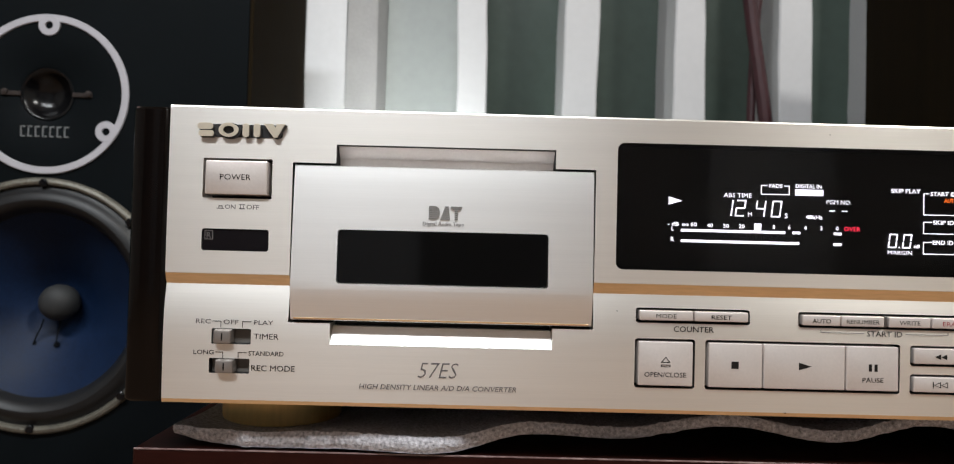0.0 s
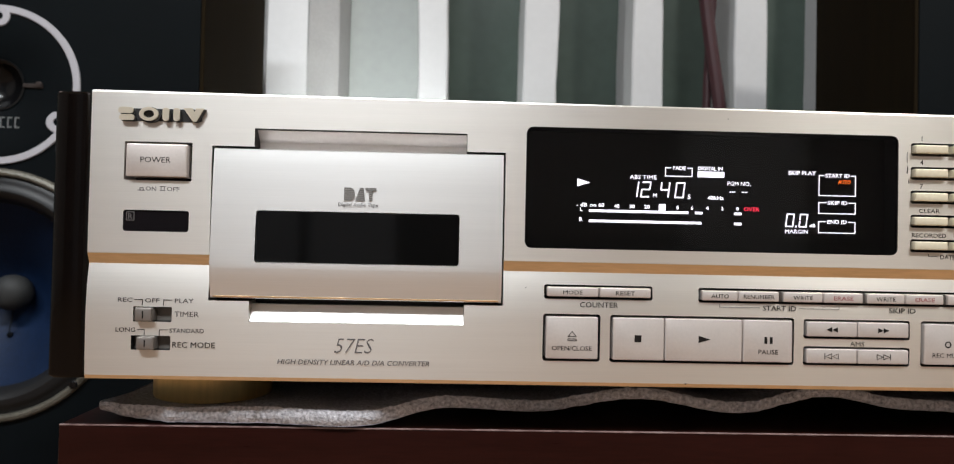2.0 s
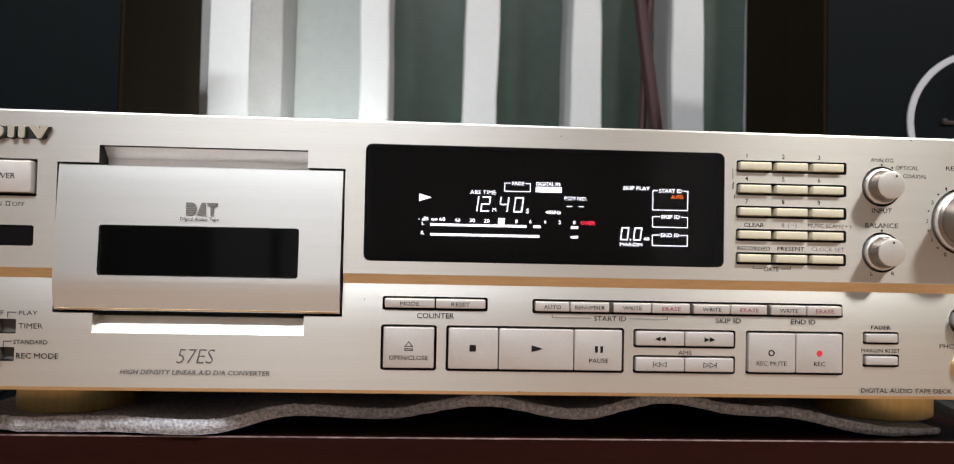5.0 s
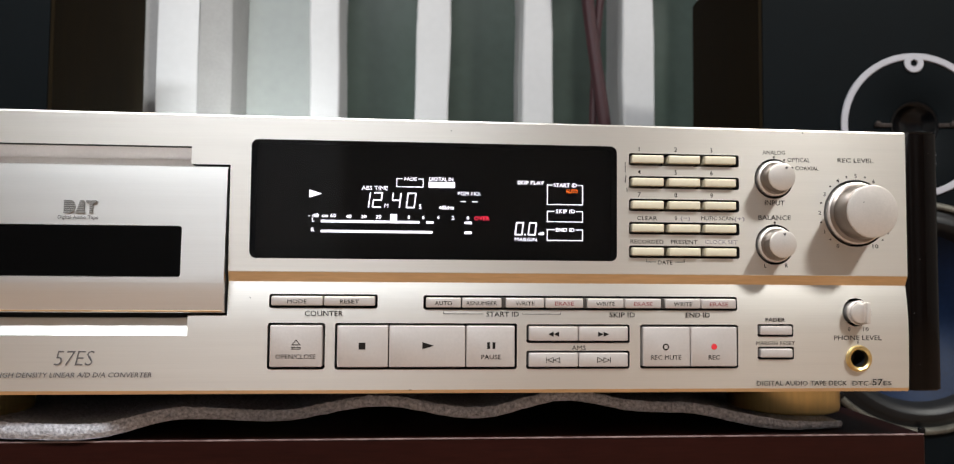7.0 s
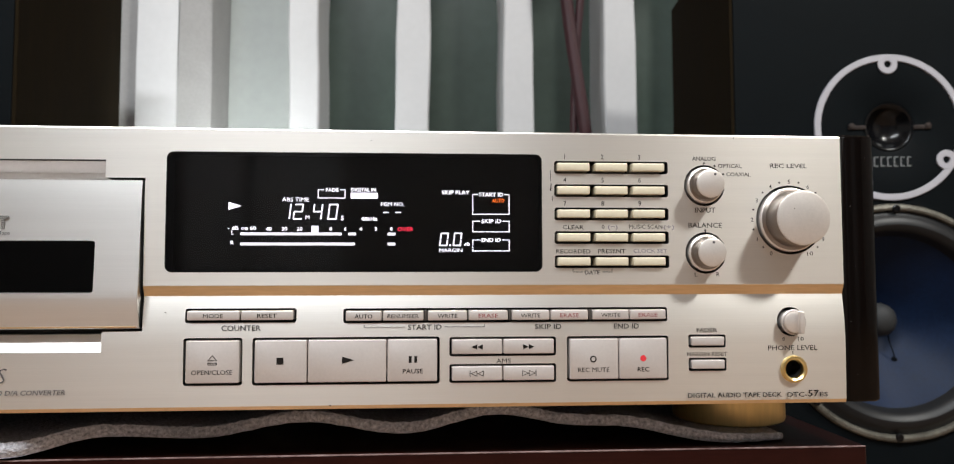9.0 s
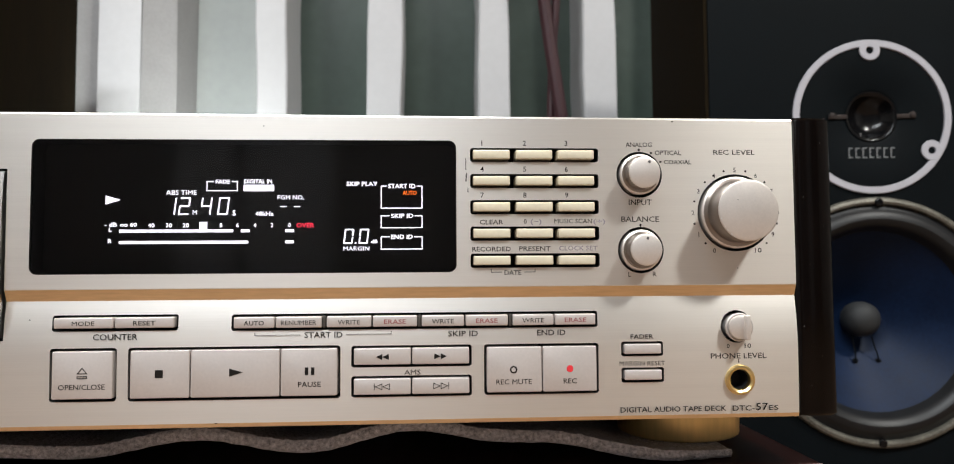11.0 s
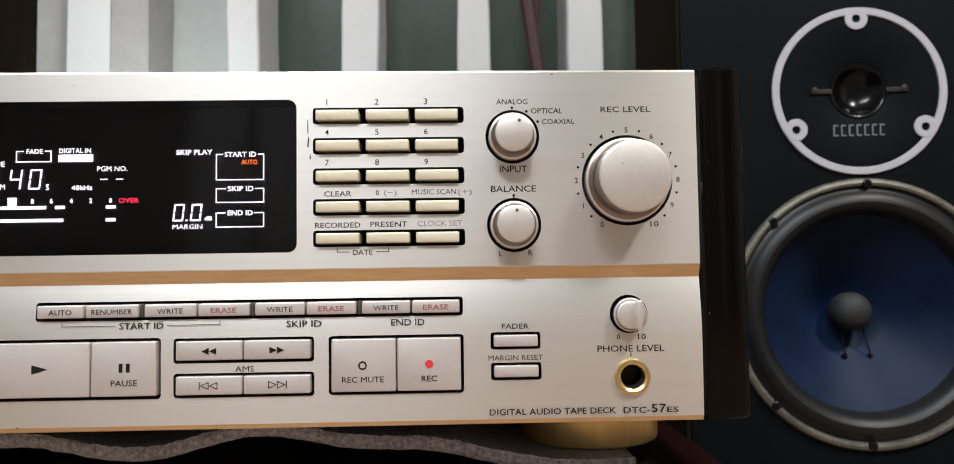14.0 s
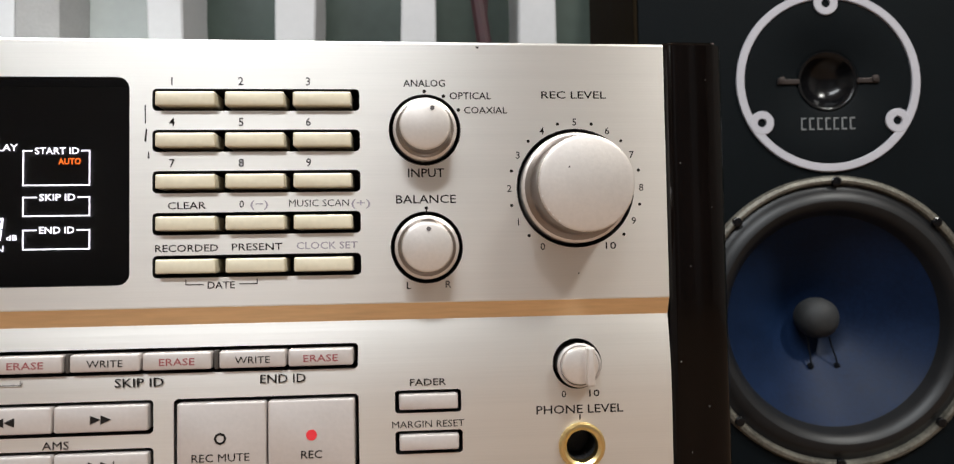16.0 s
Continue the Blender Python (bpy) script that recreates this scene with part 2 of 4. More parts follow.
def write(words, x0, x1, z0, height, y, mat, parent, slant=0.0, bold=None, name="lettering"):
    """Printed words between x0 and x1 with their feet at z0, in mm, facing the front."""
    if bold is None:
        bold = 0.0 if "M" in words or "W" in words else 0.007
    cu = bpy.data.curves.new("t", "FONT")
    cu.body, cu.resolution_u, cu.shear, cu.offset = words, 2, slant, bold
    ob = new("t", cu)
    me = bpy.data.meshes.new_from_object(ob.evaluated_get(bpy.context.evaluated_depsgraph_get()))
    bpy.data.objects.remove(ob)
    bpy.data.curves.remove(cu)
    n = len(me.vertices)
    co = np.zeros(n * 3)
    me.vertices.foreach_get("co", co)
    co = co.reshape(-1, 3)
    lo, hi = co.min(0), co.max(0)
    wide, tall = hi[0] - lo[0], 0.729
    if len(words) == 1:
        x0, x1 = (x0 + x1 - wide / tall * height) / 2, (x0 + x1 + wide / tall * height) / 2
    put = np.zeros_like(co)
    put[:, 0] = (x0 + (co[:, 0] - lo[0]) / wide * (x1 - x0)) * MM
    put[:, 1] = y * MM
    put[:, 2] = (z0 + co[:, 1] / tall * height) * MM
    me.vertices.foreach_set("co", put.ravel())
    me.name = name
    me.materials.append(mat)
    ob = new(name, me)
    ob.parent = parent
    return ob


def bars(rects, y, mat, parent, name="marking", thick=0.06):
    """Thin printed bars (x0, x1, z0, z1), in mm."""
    return [part(name, box(x0, x1, y - thick, y, z0, z1), mat, parent) for x0, x1, z0, z1 in rects]


def outline(x0, x1, z0, z1, w):
    return [(x0, x1, z1 - w, z1), (x0, x1, z0, z0 + w), (x0, x0 + w, z0, z1), (x1 - w, x1, z0, z1)]


def shape(points, y, mat, parent, name="symbol", depth=0.06):
    """A flat printed shape from its outline, in mm."""
    return part(name, loft([[(x, y, z) for x, z in points], [(x, y - depth, z) for x, z in points]]), mat, parent)


def disc(cx, cz, rad, y, mat, parent, name="dot", seg=20):
    return part(name, lathe([(rad, y), (rad, y - 0.06)], cx, cz, seg), mat, parent)


# ---- room ----
def slab(name, x0, x1, y0, y1, z0, z1, mat, label, category):
    return tagged(part(name, box(x0, x1, y0, y1, z0, z1), mat), label, category, kind="structure")


slab("floor", -2200, 2800, -3000, 900, -170, -150, FLOOR, "warm brown wooden floor", "floor")
slab("ceiling", -2200, 2800, -3000, 900, 2150, 2200, CEILING, "white painted ceiling", "ceiling")
slab("wall_south", -2200, 2800, -3100, -3000, -150, 2150, DARK_WALL, "dark grey-brown wall", "wall")
slab("wall_west", -2300, -2200, -3100, 900, -150, 2150, WALL, "grey-beige painted wall", "wall")
slab("wall_east", 2800, 2900, -3100, 900, -150, 2150, WALL, "grey-beige painted wall", "wall")
slab("wall_north", -2200, 2800, 748, 848, -150, 2150, GREEN_WALL, "grey-green painted wall behind white slats", "wall")
slab("door_1", -790, -545, -3000, -2960, -150, 1900, PALE_DOOR, "pale painted cupboard door on the far wall", "door")
slab("door_2", -500, -120, -3000, -2960, -150, 1900, PALE_DOOR, "pale painted cupboard door on the far wall", "door")
slab("door_3", 1150, 1700, -3000, -2960, -150, 1900, PALE_DOOR, "pale painted cupboard door on the far wall", "door")


def slat(x0, x1, y0, y1, wide_label):
    """A white upright board with slightly uneven edges."""
    rings = []
    for k in range(49):
        z = -150 + 2300 * k / 48
        a = 1.2 * math.sin(z / 61.0 + x0) + 0.7 * math.sin(z / 23.0 + x0 * 2)
        b = 1.2 * math.sin(z / 57.0 + x1) + 0.7 * math.sin(z / 27.0 + x1 * 2)
        rings.append([(x0 + a, y0 + 2, z), (x0 + a + 2, y0, z), (x1 + b - 2, y0, z), (x1 + b, y0 + 2, z), (x1 + b, y1, z), (x0 + a, y1, z)])
    ob = part("slat", loft(rings), WHITE_SLAT, smooth=True)
    return tagged(ob, wide_label, "slat", "white slats in front of the green wall")


for x0, x1, front in ((85.3, 123.6, 648.5), (220.5, 264.3, 654.8), (359.3, 398.8, 654), (495, 537.3, 661), (628, 670, 660)):
    slat(x0, x1, front, 748, "narrow white painted upright slat before a green wall")


def upright(name, plan, mat, label):
    """A tall post over a plan outline, in mm."""
    rings = [[(x + 0.8 * math.sin(z / 70 + y), y, z) for x, y in plan] for z in range(-150, 2151, 50)]
    return tagged(part(name, loft(rings), mat, smooth=True), label, "post")


upright("post", [(-106, 656), (-104, 654), (-58, 654), (-55, 655), (-54, 658), (-54, 748), (-106, 748)], WHITE_SLAT,
        "broad white upright board standing at the green wall")
upright("grey_post", [(-230, 672), (-107, 672), (-107, 748), (-230, 748)], GREY_FABRIC, "grey upright board beside a white board")
upright("curtain_fold", [(-53.5, 655), (-46, 661), (-37, 667), (-29, 671), (-22, 673.5), (-18.5, 676), (-16, 690), (-14, 715), (-13.5, 748), (-53.5, 748)],
        GREY_FABRIC, "grey upright fabric fold beside a white board")
# added sheet before the green wall, its pale colour imitates strong light
upright("lit_wall_panel", [(-13, 742), (85, 742), (85, 748), (-13, 748)], LIT_WALL, "pale grey-green panel standing in for brightly lit wall between white boards")


bm = tube([(445 + 2 * math.sin(z / 90) + (350 - z) * 0.11, 612 + 3 * math.sin(z / 50), z) for z in range(-140, 2141, 20)], 8)
tube([(452 + 3 * math.sin(z / 80 + 1) - (350 - z) * 0.05, 622 + 3 * math.cos(z / 60), z) for z in range(-140, 2141, 20)], 5, bm)
tagged(part("cable", bm, CABLE, smooth=True), "dark red cable hanging in front of white slats", "cable")

# unseen board, added to throw soft shade on slat tops and wall
shelf = part("shade_board", box(140, 900, 400, 748, 760, 785, bevel=1.0), WALNUT)
tagged(shelf, "unseen dark brown board added high above the white slats to shade them", "shelf")

# ---- stand and foam ----
stand = thing("equipment_stand", "low dark mahogany stand with a worn glossy edge", "stand", (0.215, 0.2, -0.15))


def under(ob, parent):
    """Hangs a part, built in world places, under a thing that stands elsewhere."""
    ob.parent = parent
    ob.matrix_parent_inverse = parent.matrix_basis.inverted()
    return ob


under(part("top_board", box(-15, 445.5, 12, 400, -30, 0, bevel=1.0), STAND_WOOD, smooth=True), stand)
# thin pale strip paints the chipped edge together with its highlight
under(part("worn_highlight", box(-14.6, 445.1, 11.85, 12.7, -0.5, 0.12, bevel=0.2), SCUFFED_GLINT), stand)
under(part("side_board", box(-13, 9, 22, 398, -150, -30), STAND_WOOD), stand)
under(part("side_board", box(420, 442, 22, 398, -150, -30), STAND_WOOD), stand)
under(part("back_board", box(9, 420, 380, 396, -150, -30), STAND_WOOD), stand)


def foam_height(x, y):
    """Lower face of the foam: flat at the ends, in uneven waves between."""
    waves = ((-9, 10, 4.0), (128.7, 12.1, 4.1), (150.8, 15.4, 4.8), (213.2, 24.4, 10.9), (292.2, 24.3, 12.4), (346.9, 18.7, 5.7))
    return 0.3 + 0.9 / (1 + math.exp((x - 112) / 8)) + sum(h * math.exp(-((x + 0.05 * (y - 20) - c) / w) ** 2 / 2) for c, w, h in waves) + 0.25 * math.sin(x / 9 + y / 30)


bm = bmesh.new()
grid_top, grid_low = [], []
nx, ny = 420, 30
for j in range(ny + 1):
    top, low = [], []
    for i in range(nx + 1):
        x = -2 + 417 * i / nx
        edge = 11 + 10 / (1 + math.exp(-(x - 118) / 9)) + 2.2 * math.sin(x / 23) + 1.4 * noise.noise((x / 5, 3, 0)) + (8 * max(0, 1 - (x + 4) / 30)) + 6 * max(0, (x - 395) / 30)
        y = edge + (330 - edge) * (j / ny) ** 2.2
        z = foam_height(x, y)
        press = 4.6 + 1.9 / (1 + math.exp((x - 115) / 14))
        dent = min(1, max(0, (min(math.hypot(x - 30, y - 58), math.hypot(x - 405.5, y - 58)) - 33) / 14))
        press = (2.7 + (press - 2.7) * dent) * min(1, 0.5 + (x + 2) / 40)
        rough = 0.6 * max(0.25, dent) * noise.noise((x / 1.5, y / 1.5, 0))
        low.append(bm.verts.new((x * MM, (y + (0.4 if j == 0 else 0)) * MM, z * MM)))
        top.append(bm.verts.new((x * MM, y * MM, (z + press + rough) * MM)))
    grid_top.append(top)
    grid_low.append(low)
for j in range(ny):
    for i in range(nx):
        bm.faces.new((grid_top[j][i], grid_top[j][i + 1], grid_top[j + 1][i + 1], grid_top[j + 1][i]))
        bm.faces.new((grid_low[j][i], grid_low[j + 1][i], grid_low[j + 1][i + 1], grid_low[j][i + 1]))
rows = [grid_low[0]]
for k in range(1, 5):
    row = []
    for i in range(nx + 1):
        a, b = grid_low[0][i].co, grid_top[0][i].co
        p = a.lerp(b, k / 5)
        lump = 0.45 * noise.noise((p.x * 900, k * 1.3, 0)) + 0.35 * noise.noise((p.x * 240, k * 0.6, 5)) - 1.1 * math.sin(math.pi * k / 5)
        row.append(bm.verts.new((p.x, p.y + lump * MM, p.z + 0.25 * MM * noise.noise((p.x * 600, k * 3.1, 9)))))
    rows.append(row)
rows.append(grid_top[0])
for a, b in zip(rows, rows[1:]):
    for i in range(nx):
        bm.faces.new((a[i], a[i + 1], b[i + 1], b[i]))
for i in range(nx):
    bm.faces.new((grid_low[ny][i + 1], grid_low[ny][i], grid_top[ny][i], grid_top[ny][i + 1]))
bm.faces.new([r[0] for r in rows][::-1])
bm.faces.new([r[nx] for r in rows])
for j in range(ny):
    bm.faces.new((grid_low[j + 1][0], grid_low[j][0], grid_top[j][0], grid_top[j + 1][0]))
    bm.faces.new((grid_low[j][nx], grid_low[j + 1][nx], grid_top[j + 1][nx], grid_top[j][nx]))
tagged(part("foam_sheet", bm, FOAM, smooth=True), "wavy grey packing foam sheet lying on a dark wooden stand", "foam sheet")

# ---- tape deck ----
deck = thing("tape_deck", "champagne aluminium digital audio tape deck with dark wooden side panels", "tape deck")

# front panel: upper face, a gold step, a curved lower face
profile = [(11, 127), (0.7, 127), (0.2, 126.8), (0, 126.3), (0, 67.3), (0.15, 67.0), (1.68, 63.2), (1.6, 62.6)]
for k in range(1, 13):
    a = k / 12
    profile.append((1.6 * (1 - a) ** 2, 62.6 - 19 * a))
profile += [(0.5 * (k / 6) ** 1.6, 43.6 - 22.2 * k / 6) for k in range(1, 7)] + [(0.95, 20.0), (11, 20.0)]
bm = bmesh.new()
ends = [[bm.verts.new((x * MM, y * MM, (z + (lift if z > 125 else 0)) * MM)) for y, z in profile] for x, lift in ((0, 1.5), (430.8, 0))]
for k in range(len(profile)):
    bm.faces.new((ends[0][k - 1], ends[0][k], ends[1][k], ends[1][k - 1]))
bm.faces.new(ends[0])
bm.faces.new(ends[1][::-1])
panel = part("front_panel", bm, BRUSHED, deck, "brushed champagne aluminium front panel")
panel.data.materials.append(GOLD_EDGE)

ROWS_KEYS = [(111.0, 116.0), (101.75, 106.75), (92.5, 97.5), (83.15, 88.15), (73.65, 78.65)]
WELLS = [(164, 308.7, 72.2, 118.6, 2.6), (12.6, 37.8, 94.6, 109.2, 0.5), (12.8, 37.2, 75.4, 83.4, 1.0), (17.6, 31.9, 41.6, 47.2, 0.4),
         (17.0, 31.6, 31.0, 36.4, 0.4), (171.9, 213.6, 53.0, 58.4, 0.9), (171.6, 193.6, 29.4, 47.3, 1.1), (197.3, 268.5, 29.3, 47.3, 1.1),
         (231.4, 358.4, 52.6, 58.2, 0.9), (272.2, 313.8, 39.6, 47.0, 1.0), (272.2, 313.8, 29.4, 36.6, 1.0), (318.1, 358.5, 29.5, 47.0, 1.1),
         (366.6, 381.6, 42.2, 47.3, 0.8), (366.6, 381.8, 33.0, 38.2, 0.8)] + [(313.6, 359.4, a, b, 1.0) for a, b in ROWS_KEYS]
ROUND_WELLS = [(374.2, 106.6, 8.25), (374.3, 79.6, 8.25), (409.1, 92.9, 13.9), (408.6, 52.2, 5.75), (409.2, 33.4, 4.0)]
bm = bmesh.new()
for x0, x1, z0, z1, r in WELLS:
    plate(x0, x1, z0, z1, -5, 10.2, r, 0, bm)
for x, z, r in ROUND_WELLS:
    lathe([(r, 10.2), (r, -5)], x, z, 40, bm)
cross = [(45.2, 50), (60.4, 50), (60.4, 42.2), (141.4, 42.2), (141.4, 50), (156.2, 50), (156.2, 108.3), (141.4, 108.3), (141.4, 115.2),
         (61, 115.2), (61, 108.3), (45.2, 108.3)]
loft([[(x, 10.2, z) for x, z in cross], [(x, -5, z) for x, z in cross]], bm)
cutter = link_mesh("cutter", bm, BLACK)
carve(panel, cutter)
panel.data.materials.clear()
panel.data.materials.append(BRUSHED)
panel.data.materials.append(GOLD_EDGE)
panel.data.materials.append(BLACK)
panel.data.materials.append(BUTTON)
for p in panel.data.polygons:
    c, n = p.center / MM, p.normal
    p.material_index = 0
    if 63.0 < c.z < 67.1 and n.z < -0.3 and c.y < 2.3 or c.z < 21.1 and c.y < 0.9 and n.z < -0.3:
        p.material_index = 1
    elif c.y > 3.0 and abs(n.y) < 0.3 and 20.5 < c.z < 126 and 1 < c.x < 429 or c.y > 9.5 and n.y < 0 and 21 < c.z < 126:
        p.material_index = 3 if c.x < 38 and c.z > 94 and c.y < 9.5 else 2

part("case", box(0.5, 429.5, 11.2, 340, 20.5, 126, bevel=0.5), CASE, deck, "black painted steel case")


def side_board(x0, x1, outer):
    """A lacquered cheek, softly rounded along its outer front edge."""
    s = 1 if outer > 0 else -1
    inner, out = (x0, x1) if s > 0 else (x1, x0)
    plan = [(inner, 340), (inner, 1.2), (inner + s * 1.0, 0.2), (inner + s * 2.2, -0.4), (out - s * 3.5, -0.4), (out - s * 1.6, 0.4), (out - s * 0.5, 1.8),
            (out, 4.0), (out, 340)]
    rings = []
    for inset, z in ((0.8, 20.2), (0, 21.0), (0, 126.6), (0.5, 127.3), (1.4, 127.7)):
        rings.append([(x - (s * inset if abs(x - out) < 2 else 0), y + (inset if y < 5 else 0), z) for x, y in plan])
    return part("side_board", loft(rings), ROSEWOOD, deck, "dark lacquered wooden side board", smooth=True)


cheek = side_board(431.3, 446.0, 1)
# pale strips on the cheek tops: worn rim and painted rim highlight
for owner, x0, x1 in ((cheek, 432.4, 443.6), (side_board(-14.4, -0.6, -1), -12.6, -1.8)):
    part("worn_highlight", box(x0, x1, 0.55, 1.2, 126.95, 127.45, bevel=0.2), SCUFFED_GLINT, owner, "worn pale edge with its highlight painted in")
# lighter strip paints the highlight on the cheek's outer vertical edge
RIM_GLINT = material("painted_rim_light", (0.05, 0.043, 0.038), 0.4, 0, 0.4, 60)
part("rim_highlight", box(445.3, 446.15, 3.4, 4.4, 22, 126, bevel=0.3), RIM_GLINT, cheek, "outer edge with a painted light line", smooth=True)
DUST = material("pale_dust", (0.30, 0.29, 0.28), 0.8)
for x, z, r in ((434.2, 98.6, 0.16), (436.0, 74.2, 0.13), (440.8, 118.3, 0.14), (433.1, 52.0, 0.15), (439.6, 41.5, 0.12), (441.5, 88.0, 0.1), (435.2, 31.0, 0.14)):
    bm = bmesh.new()
    bmesh.ops.create_icosphere(bm, subdivisions=1, radius=r * MM, matrix=Matrix.Translation((x * MM, -0.4 * MM, z * MM)))
    part("dust_speck", bm, DUST, cheek)

for x, y in ((30, 58), (405.5, 58), (30, 300), (405.5, 300)):
    rings = []
    for rad, z in ((24.0, 3.6), (25.1, 4.2), (25.4, 5.2), (25.4, 18.6), (24.8, 19.4), (22.6, 20.6)):
        rings.append([(x + rad * math.cos(2 * math.pi * k / 56), y + rad * math.sin(2 * math.pi * k / 56), z) for k in range(56)])
    part("foot", loft(rings), FOOT_GOLD, deck, "round satin gold foot", smooth=True)

# maker's mark: plain raised blocks, no lettering
mark = part("logo_plate", plate(11, 41.2, 116.9, 121.6, -0.25, 0.05, 0.8, 0.1), BLACK, deck, "raised metal maker's mark as plain blocks")
MARKS = []
for a, b, c, d in ((10.6, 16.2, 119.5, 121.8), (11.0, 16.6, 116.9, 119.1), (27.0, 29.4, 116.9, 121.9), (31.0, 33.4, 116.9, 121.9)):
    MARKS.append(rounded(a, b, c, d, 1.0))
MARKS.append([(34.6, 121.9), (38.3, 116.9), (39.6, 116.9), (42.4, 121.9), (39.4, 121.9), (38.9, 120.4), (38.0, 121.9)])
for pts in MARKS:
    part("logo_side", loft([[(x + g, y, z - g) for x, z in pts] for y, g in ((0.0, 0.35), (-1.3, 0.35))]), BLACK, mark)
    part("logo_block", loft([[(x, y, z) for x, z in pts] for y in (-1.2, -1.8)]), LOGO_METAL, mark)
for rx, front, g, mat, nm in ((1.12, -1.3, 0.3, BLACK, "logo_side"), (1.0, -1.8, 0.0, LOGO_METAL, "logo_block")):
    ring = [[(21.9 + g + 3.6 * k * rx * math.cos(t * math.pi / 20), y, 119.4 - g + 2.6 * k * rx * math.sin(t * math.pi / 20)) for t in range(40)]
            for k, y in ((1, 0.0), (1, front), (0.55, front), (0.55, 0.0))]
    part(nm, loft(ring, caps=False), mat, mark)


def button(name, x0, x1, z0, z1, front=-0.9, r=0.5, bevel=0.45, mat=BUTTON, label="", parent=deck):
    return part(name, plate(x0, x1, z0, z1, front, 6.5, r, bevel), mat, parent, label, smooth=True)


F = -0.98  # just before the face of a button
power = button("power_button", 14.0, 36.4, 95.9, 108.2, -1.9, 0.5, 0.45, label="taupe power push button")
write("POWER", 19.4, 30.6, 101.2, 2.2, -1.98, INK, power)
write("ON", 20.9, 24.8, 90.7, 1.7, -0.05, GREY_INK, panel)
write("OFF", 28.8, 33.4, 90.7, 1.7, -0.05, GREY_INK, panel)
bars([(18.0, 20.6, 90.7, 91.0), (18.6, 18.9, 91.0, 91.7), (19.8, 20.1, 91.0, 91.7), (18.6, 20.1, 91.6, 91.9), (26.2, 28.2, 90.7, 91.0),
      (26.5, 26.75, 91.0, 92.2), (27.65, 27.9, 91.0, 92.2), (26.2, 28.2, 92.2, 92.5)], -0.02, GREY_INK, panel)

window = part("remote_window", plate(13.0, 37.0, 75.6, 83.2, 0.5, 1.6, 0.9, 0.1), SENSOR, deck, "small glossy black remote sensor window")
bars(outline(13.7, 16.8, 79.4, 82.8, 0.3), 0.45, GREY_INK, window)
write("R", 14.4, 16.2, 80.0, 2.2, 0.42, GREY_INK, window)


def slide_switch(x0, x1, z0, z1, k0, k1, words, centre):
    well = part("slide_switch", plate(x0, x1, z0, z1, 3.0, 5.0, 0.3, 0), material("grey_slot", (0.12, 0.11, 0.10), 0.5), deck, "small slide switch with a ridged grey slider")
    part("slider", plate(k0, k1, z0 + 0.1, z1 - 0.1, -2.4, 3.0, 0.5, 0.7), SLIDER, well, "ridged satin slider", smooth=True)
    bars([((k0 + k1) / 2 - 0.25, (k0 + k1) / 2 + 0.25, z0 + 1.2, z1 - 1.2)], -2.42, INK, well)
    for w, a, b, z, h, mat in words:
        write(w, a, b, z, h, -0.05, mat, panel)
    bars(centre, -0.02, INK, panel)


slide_switch(17.8, 31.7, 41.8, 47.0, 18.9, 25.2, (("REC", 11.8, 17.2, 48.9, 1.7, GREY_INK), ("OFF", 21.8, 27.2, 48.8, 1.7, GREY_INK),
             ("PLAY", 32.9, 39.9, 48.8, 1.7, GREY_INK), ("TIMER", 32.9, 42.0, 43.6, 2.1, INK)),
             [(17.9, 21.0, 49.7, 49.95), (20.8, 21.0, 47.6, 49.7), (28.6, 31.9, 49.7, 49.95), (28.6, 28.8, 47.6, 49.7)])
slide_switch(17.2, 31.4, 31.2, 36.2, 19.8, 26.3, (("LONG", 11.3, 18.6, 37.7, 1.7, INK), ("STANDARD", 31.2, 44.0, 37.6, 1.7, INK),
             ("REC MODE", 32.4, 48.2, 32.1, 2.2, INK)),
             [(19.3, 22.0, 38.5, 38.75), (21.8, 22.0, 36.5, 38.5), (27.4, 30.6, 38.5, 38.75), (27.4, 27.6, 36.5, 38.5)])

# cassette door: leans out to a break, then back in; finger recesses above and below
part("upper_recess", loft([[(61.1, 3.6, 115.1), (141.3, 3.6, 115.1), (141.3, 7.6, 110.9), (141.3, 8.2, 107), (61.1, 8.2, 107), (61.1, 7.6, 110.9)],
                           [(61.1, 4.6, 115.15), (141.3, 4.6, 115.15), (141.3, 9.9, 111.5), (141.3, 9.9, 107), (61.1, 9.9, 107), (61.1, 9.9, 111.5)]]), BUTTON, deck)
part("lower_recess", loft([[(60.5, 0.25, 42.3), (141.3, 0.25, 42.3), (141.3, 5.6, 48.6), (60.5, 5.6, 48.6)],
                           [(60.5, 7.4, 42.25), (141.3, 7.4, 42.25), (141.3, 7.4, 48.8), (60.5, 7.4, 48.8)]]), DOOR_METAL, deck)
dx0, dx1 = 46.2, 155.4
dprof = [(6.8, 107.4), (0.4, 107.5), (-0.4, 107.1)]
for k in range(1, 13):
    a = k / 12
    dprof.append((-0.4 - 2.6 * a ** 0.8, 107.1 - 44.3 * a))
dprof += [(-2.96, 62.2)] + [(-2.95 + 2.05 * (k / 8) ** 1.5, 62.2 - 10.3 * k / 8) for k in range(1, 9)] + [(-0.62, 51.35), (0.0, 51.0), (6.8, 51.0)]
bm = bmesh.new()
